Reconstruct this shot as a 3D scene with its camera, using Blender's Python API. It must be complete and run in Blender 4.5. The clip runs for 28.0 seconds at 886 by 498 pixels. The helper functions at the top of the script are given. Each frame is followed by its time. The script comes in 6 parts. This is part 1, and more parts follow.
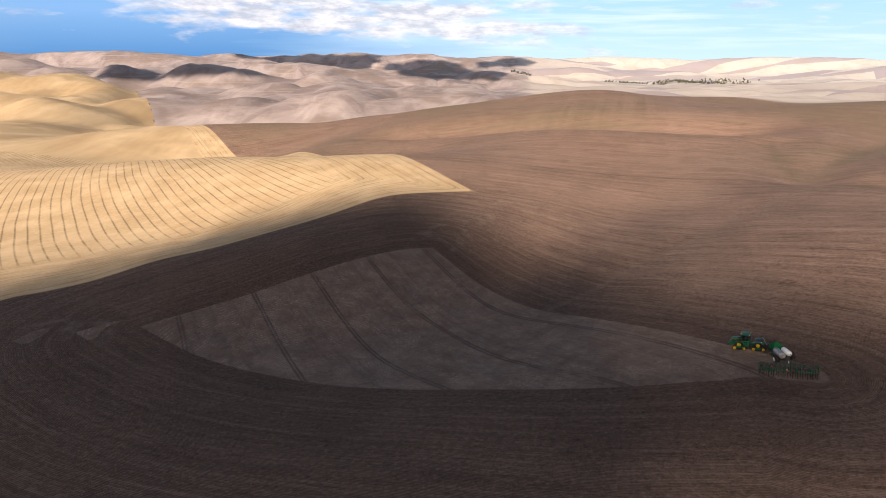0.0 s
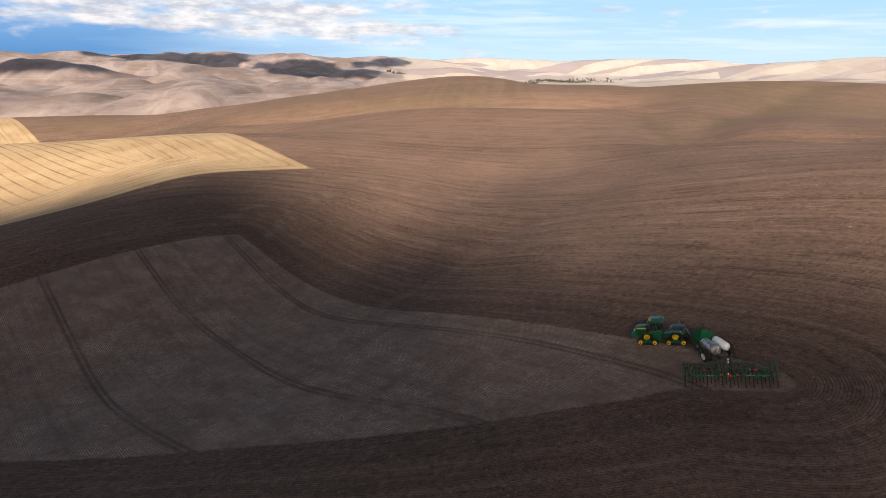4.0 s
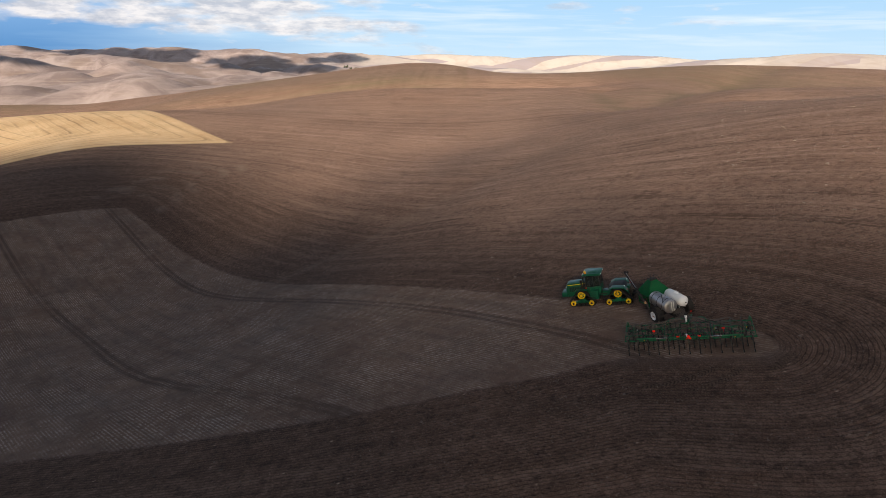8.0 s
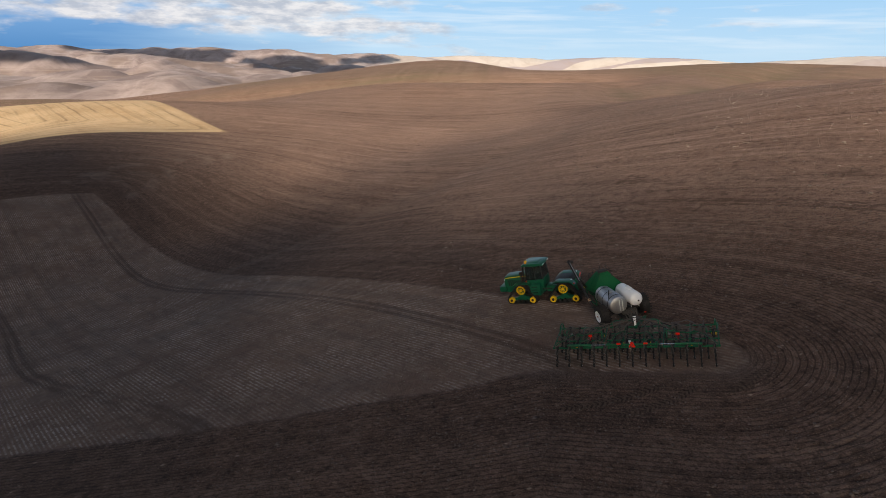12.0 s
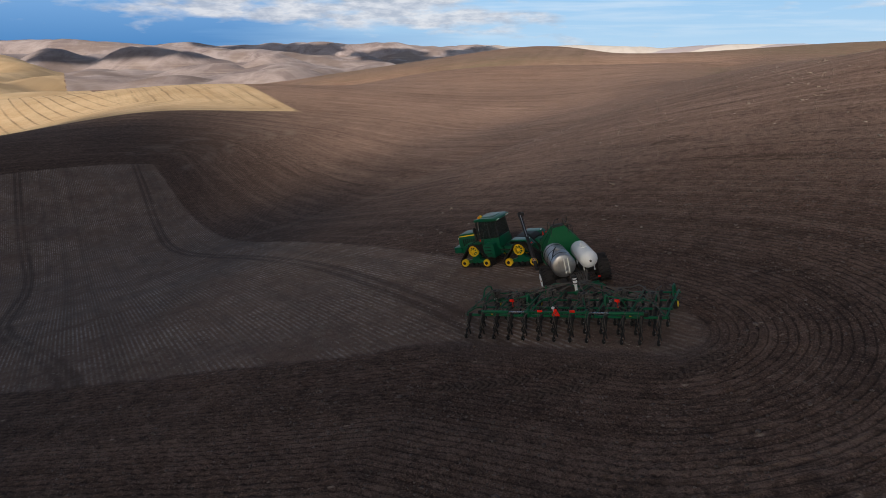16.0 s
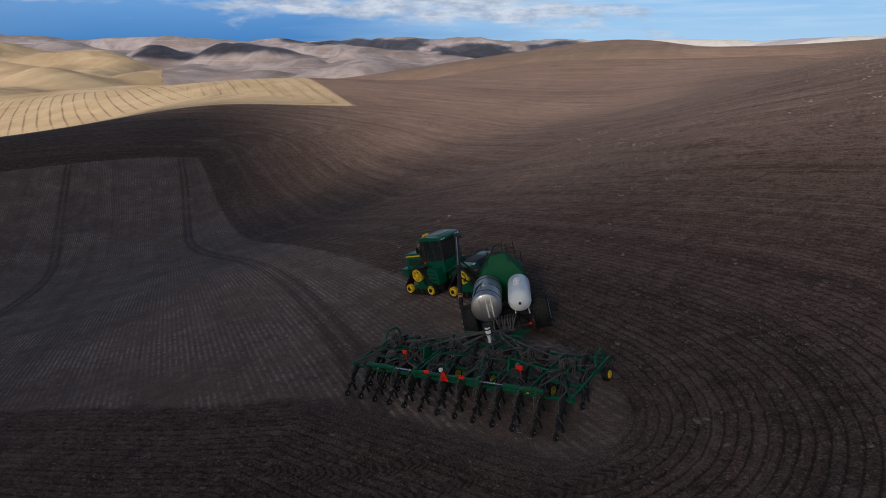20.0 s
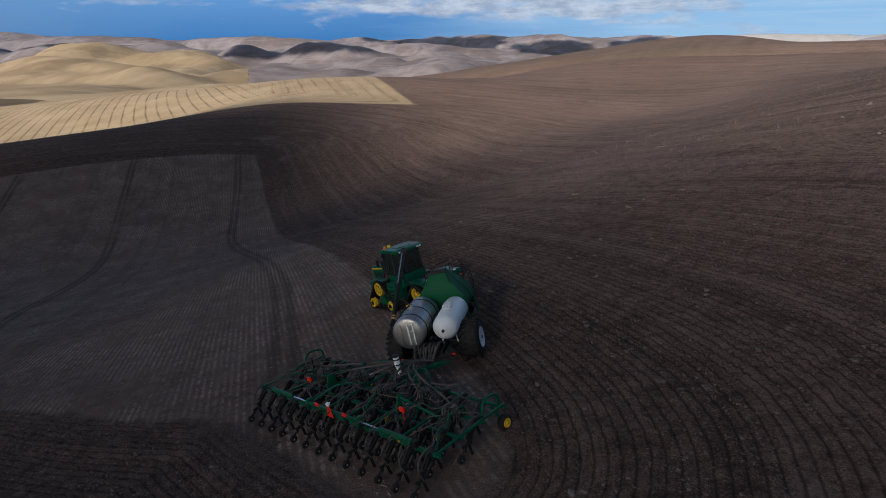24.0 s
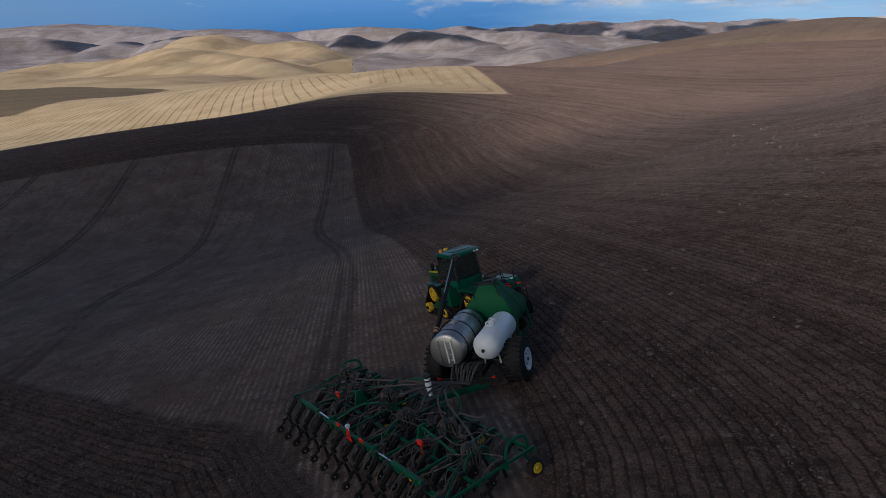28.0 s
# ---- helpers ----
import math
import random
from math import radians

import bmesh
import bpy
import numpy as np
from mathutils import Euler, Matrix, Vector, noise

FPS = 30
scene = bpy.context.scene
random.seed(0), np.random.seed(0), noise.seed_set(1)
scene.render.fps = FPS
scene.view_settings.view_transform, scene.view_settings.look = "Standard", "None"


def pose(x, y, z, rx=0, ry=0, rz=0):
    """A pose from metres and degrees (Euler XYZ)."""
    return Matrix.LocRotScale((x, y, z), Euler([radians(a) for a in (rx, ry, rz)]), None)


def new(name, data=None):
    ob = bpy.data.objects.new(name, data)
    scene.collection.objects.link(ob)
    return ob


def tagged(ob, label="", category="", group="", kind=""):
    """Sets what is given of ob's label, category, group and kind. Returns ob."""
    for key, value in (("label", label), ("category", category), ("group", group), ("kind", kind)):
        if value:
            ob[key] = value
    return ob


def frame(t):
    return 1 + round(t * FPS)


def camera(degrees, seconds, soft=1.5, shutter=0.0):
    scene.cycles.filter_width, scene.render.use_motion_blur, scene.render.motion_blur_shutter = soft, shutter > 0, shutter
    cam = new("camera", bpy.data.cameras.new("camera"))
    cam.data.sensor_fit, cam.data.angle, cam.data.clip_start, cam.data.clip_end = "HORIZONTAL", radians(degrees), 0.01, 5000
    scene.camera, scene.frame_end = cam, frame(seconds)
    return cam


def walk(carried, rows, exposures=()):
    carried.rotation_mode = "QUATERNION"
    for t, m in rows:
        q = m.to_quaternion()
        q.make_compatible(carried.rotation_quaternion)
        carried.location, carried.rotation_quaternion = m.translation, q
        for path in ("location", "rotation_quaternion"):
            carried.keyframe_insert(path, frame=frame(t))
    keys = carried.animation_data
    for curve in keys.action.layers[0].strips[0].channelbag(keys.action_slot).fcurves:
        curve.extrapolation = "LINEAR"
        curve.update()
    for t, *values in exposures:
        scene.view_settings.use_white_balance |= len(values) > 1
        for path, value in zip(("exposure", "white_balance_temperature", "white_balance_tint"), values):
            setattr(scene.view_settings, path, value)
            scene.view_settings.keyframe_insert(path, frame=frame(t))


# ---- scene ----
cam = camera(71.95, 28.0, soft=0.7)


def aim(x, y, z, pitch, roll, yaw):
    """A camera pose from its place and its pitch, roll and yaw in degrees."""
    return pose(x, y, z, 90 + pitch, 0, yaw) @ pose(0, 0, 0, 0, 0, roll)


PATH = [
    (0, aim(0.69, 9.76, 80.69, -16.80, 0.34, -0.08)),
    (0.2, aim(1.52, 16.92, 77.96, -16.71, 0.43, -3.11)),
    (0.4, aim(2.35, 24.06, 75.23, -16.65, 0.44, -5.18)),
    (0.6, aim(3.17, 31.21, 72.50, -16.62, 0.44, -6.36)),
    (0.8, aim(3.98, 38.16, 69.85, -16.60, 0.45, -7.03)),
    (1, aim(4.67, 44.12, 67.57, -16.59, 0.45, -7.40)),
    (1.5, aim(8.81, 46.75, 64.98, -16.60, 0.40, -7.78)),
    (2, aim(12.97, 49.67, 62.61, -16.62, 0.42, -8.16)),
    (2.5, aim(16.75, 53.31, 60.58, -16.60, 0.40, -8.68)),
    (3, aim(20.11, 57.65, 58.94, -16.51, 0.39, -9.46)),
    (3.5, aim(22.96, 62.27, 57.17, -16.41, 0.45, -10.28)),
    (5.5, aim(31.51, 76.83, 48.41, -16.42, 0.39, -12.90)),
    (6, aim(33.39, 79.27, 46.42, -16.49, 0.32, -13.54)),
    (6.5, aim(35.29, 81.21, 44.82, -16.45, 0.36, -14.17)),
    (7, aim(37.07, 82.82, 43.36, -16.47, 0.44, -14.53)),
    (7.5, aim(38.93, 84.18, 42.00, -16.47, 0.48, -14.65)),
    (8, aim(40.81, 85.37, 40.70, -16.46, 0.48, -14.62)),
    (8.5, aim(42.98, 86.26, 39.50, -16.48, 0.52, -14.43)),
    (9, aim(45.45, 87.05, 38.63, -16.58, 0.51, -14.13)),
    (9.5, aim(47.70, 87.82, 38.01, -16.55, 0.56, -13.83)),
    (10, aim(49.61, 88.74, 37.43, -16.46, 0.64, -13.46)),
    (10.5, aim(51.35, 89.95, 37.01, -16.42, 0.66, -12.84)),
    (11, aim(52.88, 91.31, 36.54, -16.34, 0.66, -12.33)),
    (11.5, aim(54.10, 92.72, 35.87, -16.20, 0.87, -11.91)),
    (13.5, aim(61.44, 97.93, 32.87, -16.96, 0.47, -11.29)),
    (14, aim(63.76, 98.31, 31.66, -17.03, 0.38, -10.62)),
    (14.5, aim(65.88, 98.58, 30.47, -17.13, 0.28, -7.85)),
    (15, aim(67.73, 99.02, 29.76, -17.11, 0.12, -5.19)),
    (15.5, aim(69.30, 99.78, 29.37, -17.08, 0.03, -3.54)),
    (16, aim(70.65, 100.78, 29.21, -17.05, -0.02, -1.95)),
    (16.5, aim(71.78, 102.01, 29.05, -17.02, -0.07, -0.24)),
    (17, aim(72.69, 103.41, 29.00, -17.01, -0.15, 1.68)),
    (17.5, aim(73.38, 104.77, 28.92, -17.00, -0.20, 3.32)),
    (18, aim(73.97, 105.97, 28.90, -17.02, -0.31, 4.48)),
    (18.5, aim(74.93, 107.00, 28.81, -17.05, -0.35, 4.93)),
    (19, aim(76.57, 107.89, 28.77, -17.11, -0.32, 4.96)),
    (19.5, aim(78.57, 108.69, 28.71, -17.38, -0.18, 4.91)),
    (20, aim(80.38, 109.29, 28.71, -17.47, -0.17, 5.54)),
    (20.5, aim(81.93, 109.78, 28.67, -17.51, -0.19, 6.08)),
    (21, aim(83.20, 110.40, 28.69, -17.53, -0.27, 7.30)),
    (21.5, aim(84.22, 110.97, 28.68, -17.54, -0.38, 8.61)),
    (23.5, aim(86.76, 112.67, 28.86, -17.60, -0.46, 11.55)),
    (24, aim(87.11, 113.24, 28.86, -17.62, -0.53, 12.75)),
    (24.5, aim(87.40, 113.73, 28.90, -17.64, -0.58, 14.08)),
    (25, aim(87.65, 114.22, 28.92, -17.65, -0.67, 15.40)),
    (25.5, aim(87.86, 114.68, 28.91, -17.67, -0.89, 16.96)),
    (26, aim(88.04, 115.03, 28.93, -17.68, -1.02, 18.75)),
    (26.5, aim(88.22, 115.37, 28.96, -17.68, -1.15, 19.99)),
    (27, aim(88.37, 115.74, 28.94, -17.67, -1.22, 20.96)),
    (27.5, aim(88.47, 116.10, 28.93, -17.91, -1.29, 21.58)),
    (28, aim(88.52, 116.41, 28.93, -18.46, -1.24, 22.05)),
]

EXPOSURE = [(0, 0.55, 7300, 16), (3.0, 0.46, 7400, 15), (8.0, 0.33, 7400, 14), (11.5, 0.22, 7250, 13), (14.0, 0.12, 7000, 12), (20.0, -0.16, 6100, 10), (24.0, -0.31, 5850, 9), (28.0, -0.40, 5800, 9)]
walk(cam, PATH, EXPOSURE)

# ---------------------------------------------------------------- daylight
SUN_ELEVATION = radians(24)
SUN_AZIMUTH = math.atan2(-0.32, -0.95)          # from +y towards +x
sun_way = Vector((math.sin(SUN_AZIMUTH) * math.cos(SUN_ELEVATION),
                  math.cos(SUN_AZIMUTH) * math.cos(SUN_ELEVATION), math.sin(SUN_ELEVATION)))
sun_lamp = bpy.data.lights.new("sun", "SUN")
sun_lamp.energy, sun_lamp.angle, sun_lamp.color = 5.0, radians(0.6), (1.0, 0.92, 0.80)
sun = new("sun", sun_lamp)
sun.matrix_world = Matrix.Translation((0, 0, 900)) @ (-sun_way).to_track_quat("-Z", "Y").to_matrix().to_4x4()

world = bpy.data.worlds.new("sky")
scene.world = world
world.use_nodes = True
sky = world.node_tree.nodes.new("ShaderNodeTexSky")
sky.sky_type, sky.sun_disc = "NISHITA", False
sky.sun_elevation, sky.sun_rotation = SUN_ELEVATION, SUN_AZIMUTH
background = world.node_tree.nodes["Background"]
background.inputs["Strength"].default_value = 0.065
world.node_tree.links.new(sky.outputs[0], background.inputs["Color"])


# ---------------------------------------------------------------- materials
class Nodes:
    """A material being wired: add() makes a node, values set its inputs."""

    def __init__(self, name):
        self.mat = bpy.data.materials.new(name)
        self.mat.use_nodes = True
        self.tree = self.mat.node_tree
        self.bsdf = self.tree.nodes["Principled BSDF"]
        self.out = self.tree.nodes["Material Output"]

    def add(self, kind, inputs=None, operation="", attribute_name=""):
        node = self.tree.nodes.new("ShaderNode" + kind)
        if operation:
            node.operation = operation
        if attribute_name:
            node.attribute_name = attribute_name
        for key, value in (inputs or {}).items():
            self.set(node, key, value)
        return node

    def set(self, node, key, value):
        socket = node.inputs[key]
        if isinstance(value, bpy.types.NodeSocket):
            self.tree.links.new(value, socket)
        elif isinstance(value, bpy.types.Node):
            self.tree.links.new(value.outputs[0], socket)
        else:
            socket.default_value = value

    def math(self, op, a, b=0.0, c=0.0):
        return self.add("Math", {0: a, 1: b, 2: c}, operation=op).outputs[0]

    def ramp(self, fac, lo, hi, a=0.0, b=1.0):
        node = self.add("MapRange", {"Value": fac, "From Min": lo, "From Max": hi, "To Min": a, "To Max": b})
        node.clamp = True
        return node.outputs[0]

    def mix(self, fac, a, b, blend="MIX"):
        node = self.tree.nodes.new("ShaderNodeMix")
        node.data_type, node.blend_type = "RGBA", blend
        self.set(node, 0, fac)
        self.set(node, 6, a)
        self.set(node, 7, b)
        return node.outputs[2]

    def noise(self, vector, scale, detail=4.0, rough=0.55, dist=0.0):
        node = self.add("TexNoise", {"Scale": scale, "Detail": detail, "Roughness": rough, "Distortion": dist})
        if vector is not None:
            self.set(node, "Vector", vector)
        return node.outputs[0]

    def attr(self, name):
        return self.add("Attribute", attribute_name=name).outputs["Fac"]

    def coord(self, which="Object"):
        return self.add("TexCoord").outputs[which]

    def stretched(self, vector, sx, sy, sz):
        return self.add("Mapping", {"Vector": vector, "Scale": (sx, sy, sz)}).outputs[0]

    def bump(self, height, strength, distance):
        node = self.add("Bump", {"Height": height, "Strength": strength, "Distance": distance})
        self.set(self.bsdf, "Normal", node.outputs[0])
        return node


def rgb(r, g, b):
    return (r, g, b, 1.0)


def painted(name, colour, rough=0.45, metal=0.0, dust=0.35, dust_colour=(0.16, 0.12, 0.09), coat=0.0, gloss=0.3):
    """Paint, rubber, plastic or metal with field dust and fine grain on it."""
    n = Nodes(name)
    where = n.coord()
    info = n.add("ObjectInfo").outputs["Random"]
    shade = n.mix(n.ramp(info, 0, 1, 0.0, 0.25), rgb(*colour), rgb(*[c * 0.7 for c in colour]))
    grain = n.noise(where, 9.0, 5.0)
    fine = n.noise(where, 60.0, 3.0)
    base = n.mix(n.ramp(fine, 0.35, 0.75, 0.0, 0.22), shade, rgb(*[c * 0.75 for c in colour]))
    up = n.add("SeparateXYZ", {0: n.add("NewGeometry").outputs["Normal"]}).outputs[2]
    lies = n.math("MULTIPLY", n.ramp(up, -0.3, 0.9, 0.35, 1.0), n.ramp(grain, 0.38, 0.68, 0.1, 1.0))
    film_of_dust = n.math("MULTIPLY", lies, dust)
    n.set(n.bsdf, "Base Color", n.mix(film_of_dust, base, rgb(*dust_colour)))
    n.set(n.bsdf, "Roughness", n.ramp(film_of_dust, 0.0, 0.6, rough, 0.9))
    n.set(n.bsdf, "Metallic", metal)
    n.set(n.bsdf, "Coat Weight", coat)
    n.set(n.bsdf, "Specular IOR Level", gloss)
    n.bump(fine, 0.15, 0.004)
    return n.mat


def ground_material():
    """Ploughed soil, unworked patch, stubble and far fields, told apart by the field borders."""
    n = Nodes("soil_and_fields")
    where = n.coord()
    patch = n.attr("patch")          # metres from the unworked patch, negative inside
    straw = n.attr("straw")          # metres from the stubble field, negative inside
    rows = n.attr("rows")            # metres across the drill rows
    wide = n.noise(where, 0.012, 3.0, 0.5)
    broad = n.noise(where, 0.05, 4.0, 0.55)
    clods = n.noise(where, 2.2, 6.0, 0.65)
    waver = n.math("MULTIPLY", n.math("SUBTRACT", broad, 0.5), 14.0)
    gold = n.ramp(n.math("ADD", n.attr("gold"), waver), -1.5, 1.5)
    pink = n.ramp(n.math("ADD", n.attr("pink"), waver), -1.5, 1.5)
    cream = n.attr("cream")
    crumbs = n.noise(where, 11.0, 4.0, 0.7)

    # worked soil: brown, sun and shade painted in, with drill rows along the contours
    weave = n.math("ADD", rows, n.math("MULTIPLY", n.math("SUBTRACT", broad, 0.5), 7.0))
    along = n.add("CombineXYZ", {0: n.math("MULTIPLY", weave, 0.55), 1: n.math("MULTIPLY", broad, 2.0), 2: n.math("MULTIPLY", wide, 4.0)}).outputs[0]
    bands = n.noise(along, 0.45, 7.0, 0.74)
    fine_bands = n.noise(n.add("CombineXYZ", {0: n.math("MULTIPLY", rows, 1.3), 1: n.math("MULTIPLY", clods, 1.6), 2: broad}).outputs[0], 1.1, 4.0, 0.7)
    painted_sun = n.ramp(n.math("ADD", patch, n.math("MULTIPLY", n.math("SUBTRACT", wide, 0.5), 60.0)), -12.0, 50.0)   # cloud shade put into the colour: darker near the patch, brighter far off
    painted_sun = n.math("MULTIPLY", painted_sun, n.math("SUBTRACT", 1.0, n.attr("dark_left")))
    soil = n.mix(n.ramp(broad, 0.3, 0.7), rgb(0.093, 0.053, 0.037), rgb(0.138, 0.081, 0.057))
    soil_lit = n.mix(n.ramp(broad, 0.3, 0.7), rgb(0.208, 0.118, 0.085), rgb(0.315, 0.185, 0.137))
    soil = n.mix(painted_sun, n.mix(n.math("MULTIPLY", n.attr("dark_left"), 0.5), soil, rgb(0.060, 0.038, 0.030)), soil_lit)
    pale = n.mix(painted_sun, rgb(0.228, 0.150, 0.110), rgb(0.405, 0.272, 0.212))
    deep = n.mix(painted_sun, rgb(0.036, 0.024, 0.020), rgb(0.100, 0.062, 0.041))
    soil = n.mix(n.math("MULTIPLY", n.ramp(wide, 0.35, 0.7, 0.0, 0.45), n.ramp(painted_sun, 0.0, 0.6, 0.25, 1.0)), soil, pale)
    soil = n.mix(n.math("MULTIPLY", n.ramp(bands, 0.48, 0.66, 0.0, 0.65), n.ramp(painted_sun, 0.0, 0.5, 0.3, 1.0)), soil, pale)
    soil = n.mix(n.ramp(bands, 0.34, 0.46, 0.22, 0.0), soil, deep)
    soil = n.mix(n.ramp(fine_bands, 0.52, 0.70, 0.0, 0.6), soil, deep)
    drill_lines = n.noise(n.add("CombineXYZ", {0: n.math("MULTIPLY", rows, 0.75), 1: n.math("MULTIPLY", broad, 3.0), 2: n.math("MULTIPLY", wide, 5.0)}).outputs[0], 1.0, 3.0, 0.7)
    soil = n.mix(n.ramp(drill_lines, 0.53, 0.62, 0.0, 0.30), soil, pale)
    soil = n.mix(n.ramp(drill_lines, 0.38, 0.47, 0.28, 0.0), soil, deep)
    soil = n.mix(n.ramp(crumbs, 0.50, 0.62, 0.0, 0.95), soil, pale)
    soil = n.mix(n.ramp(n.noise(where, 6.0, 3.0, 0.7), 0.34, 0.46, 0.6, 0.0), soil, deep)
    soil = n.mix(n.ramp(clods, 0.32, 0.5, 0.7, 0.0), soil, deep)
    # pale clods and straw lying about singly, and dark damp crumbs
    ribbons = n.noise(n.add("CombineXYZ", {0: n.math("MULTIPLY", rows, 0.42), 1: n.math("MULTIPLY", wide, 5.0), 2: n.math("MULTIPLY", broad, 0.9)}).outputs[0], 1.0, 6.0, 0.85)
    broken = n.ramp(n.noise(where, 0.10, 5.0, 0.7), 0.36, 0.56, 0.25, 1.0)
    soil = n.mix(n.math("MULTIPLY", n.math("MULTIPLY", n.ramp(ribbons, 0.555, 0.585, 0.0, 0.75), broken), n.ramp(painted_sun, 0.0, 0.4, 0.2, 1.0)), soil, pale)
    soil = n.mix(n.math("MULTIPLY", n.math("MULTIPLY", n.ramp(ribbons, 0.415, 0.44, 0.7, 0.0), broken), n.ramp(painted_sun, 0.0, 0.4, 0.2, 1.0)), soil, deep)
    for size, share, shade in ((1.6, 0.22, pale), (0.9, 0.10, rgb(0.44, 0.33, 0.25)), (1.2, 0.25, deep)):
        cells = n.add("TexVoronoi", {"Vector": n.stretched(where, 1.0, 1.6, 1.0), "Scale": size})
        chosen = n.add("SeparateColor", {0: cells.outputs["Color"]}).outputs[0]
        lump = n.ramp(n.math("ADD", cells.outputs["Distance"], n.math("MULTIPLY", crumbs, 0.25)), 0.20, 0.30, 1.0, 0.0)
        soil = n.mix(n.math("MULTIPLY", lump, n.ramp(chosen, share, share + 0.02, 0.75, 0.0)), soil, shade)
    lumps = n.noise(where, 0.85, 4.0, 0.72)
    soil = n.mix(n.ramp(lumps, 0.53, 0.66, 0.0, 0.5), soil, pale)
    soil = n.mix(n.ramp(lumps, 0.34, 0.46, 0.55, 0.0), soil, deep)
    # near-black laid into the furrow bottoms, standing in for their shade
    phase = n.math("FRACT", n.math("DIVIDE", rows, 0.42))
    groove_shade = n.ramp(n.math("ABSOLUTE", n.math("SUBTRACT", phase, 0.5)), 0.03, 0.17, 1.0, 0.0)
    soil = n.mix(n.math("MULTIPLY", groove_shade, n.ramp(broad, 0.35, 0.65, 0.7, 0.4)), soil, rgb(0.032, 0.020, 0.015))
    # green tinge of seedlings on the far slopes
    soil = n.mix(n.math("MULTIPLY", n.attr("green"), n.ramp(bands, 0.4, 0.65)), soil, rgb(0.17, 0.135, 0.085))
    # passes up and down the far hill
    passes = n.noise(n.add("CombineXYZ", {0: n.math("MULTIPLY", n.attr("passes"), 0.09), 1: n.math("MULTIPLY", broad, 0.5), 2: 2.2}).outputs[0], 1.0, 4.0, 0.7)
    soil = n.mix(n.math("MULTIPLY", n.attr("hill"), n.ramp(passes, 0.47, 0.60, 0.0, 0.30)), soil, rgb(0.34, 0.25, 0.18))
    soil = n.mix(n.math("MULTIPLY", n.attr("hill"), n.ramp(passes, 0.38, 0.48, 0.30, 0.0)), soil, rgb(0.135, 0.115, 0.06))
    grassy = n.ramp(n.math("ADD", n.attr("swale"), n.math("MULTIPLY", n.math("SUBTRACT", broad, 0.5), 26.0)), -2.0, 10.0, 0.4, 0.0)
    soil = n.mix(grassy, soil, rgb(0.125, 0.105, 0.060))
    # pale dust settled along the hollow
    soil = n.mix(n.math("MULTIPLY", n.ramp(n.math("ADD", n.attr("hollow"), n.math("MULTIPLY", n.noise(where, 0.3, 4.0), 4.0)), 2.0, 4.5, 0.22, 0.0), n.ramp(broad, 0.3, 0.5, 0.4, 1.0)), soil, rgb(0.27, 0.205, 0.16))
    # soil levelled by the packer wheels behind the drill
    level = n.math("MULTIPLY", n.ramp(n.math("ADD", n.attr("packed"), n.math("MULTIPLY", n.math("SUBTRACT", n.noise(where, 0.6, 4.0), 0.5), 3.0)), 0.8, 3.2, 0.75, 0.0), n.ramp(clods, 0.35, 0.6, 0.6, 1.0))
    soil = n.mix(level, soil, n.mix(n.ramp(crumbs, 0.4, 0.65), rgb(0.100, 0.072, 0.059), rgb(0.180, 0.135, 0.113)))
    # lug prints of the tyres in the soft soil
    for k in range(len(PRINTS)):
        across, along = n.attr("print_across_%d" % k), n.attr("print_along_%d" % k)
        wide_mark = n.ramp(n.math("ABSOLUTE", across), 0.34, 0.46, 1.0, 0.0)
        slant = n.math("ADD", along, n.math("MULTIPLY", n.math("ABSOLUTE", across), 0.75))
        lug = n.ramp(n.math("SINE", n.math("MULTIPLY", slant, 2 * math.pi / 0.34)), -0.2, 0.5)
        soil = n.mix(n.math("MULTIPLY", wide_mark, n.ramp(clods, 0.38, 0.54, 0.15, 0.85)), soil, n.mix(lug, rgb(0.120, 0.082, 0.062), rgb(0.040, 0.027, 0.020)))

    # unworked patch: greyer, crusted, with rows of old stubble
    crust = n.mix(n.ramp(broad, 0.3, 0.7), rgb(0.188, 0.120, 0.088), rgb(0.246, 0.163, 0.122))
    old_rows = n.math("SINE", n.math("MULTIPLY", n.attr("lines"), 2 * math.pi / 0.36))
    old_rows = n.math("ADD", old_rows, n.math("MULTIPLY", n.math("SUBTRACT", n.noise(where, 1.4, 4.0, 0.75), 0.5), 3.0))
    ragged = n.math("MULTIPLY", n.ramp(old_rows, -0.3, 0.9), n.ramp(clods, 0.40, 0.58))
    crust = n.mix(n.math("MULTIPLY", ragged, n.ramp(n.noise(where, 0.16, 5.0, 0.7), 0.40, 0.56, 0.0, 1.0)), crust, rgb(0.46, 0.385, 0.335))
    crust = n.mix(n.ramp(crumbs, 0.58, 0.78, 0.0, 0.5), crust, rgb(0.31, 0.25, 0.215))
    crust = n.mix(n.ramp(n.noise(where, 0.11, 4.0, 0.6), 0.40, 0.64, 0.0, 0.5), crust, rgb(0.145, 0.092, 0.070))
    crust = n.mix(n.ramp(n.noise(where, 0.07, 4.0, 0.6, 0.6), 0.50, 0.70, 0.0, 0.4), crust, rgb(0.19, 0.150, 0.132))
    mottle = n.noise(where, 0.75, 4.0, 0.7)
    crust = n.mix(n.ramp(mottle, 0.52, 0.68, 0.0, 0.32), crust, rgb(0.33, 0.265, 0.23))
    crust = n.mix(n.ramp(mottle, 0.32, 0.46, 0.35, 0.0), crust, rgb(0.088, 0.062, 0.05))
    streaks = n.noise(n.add("CombineXYZ", {0: n.math("MULTIPLY", n.attr("lines"), 0.5), 1: n.math("MULTIPLY", broad, 2.5), 2: 0.4}).outputs[0], 1.1, 5.0, 0.7)
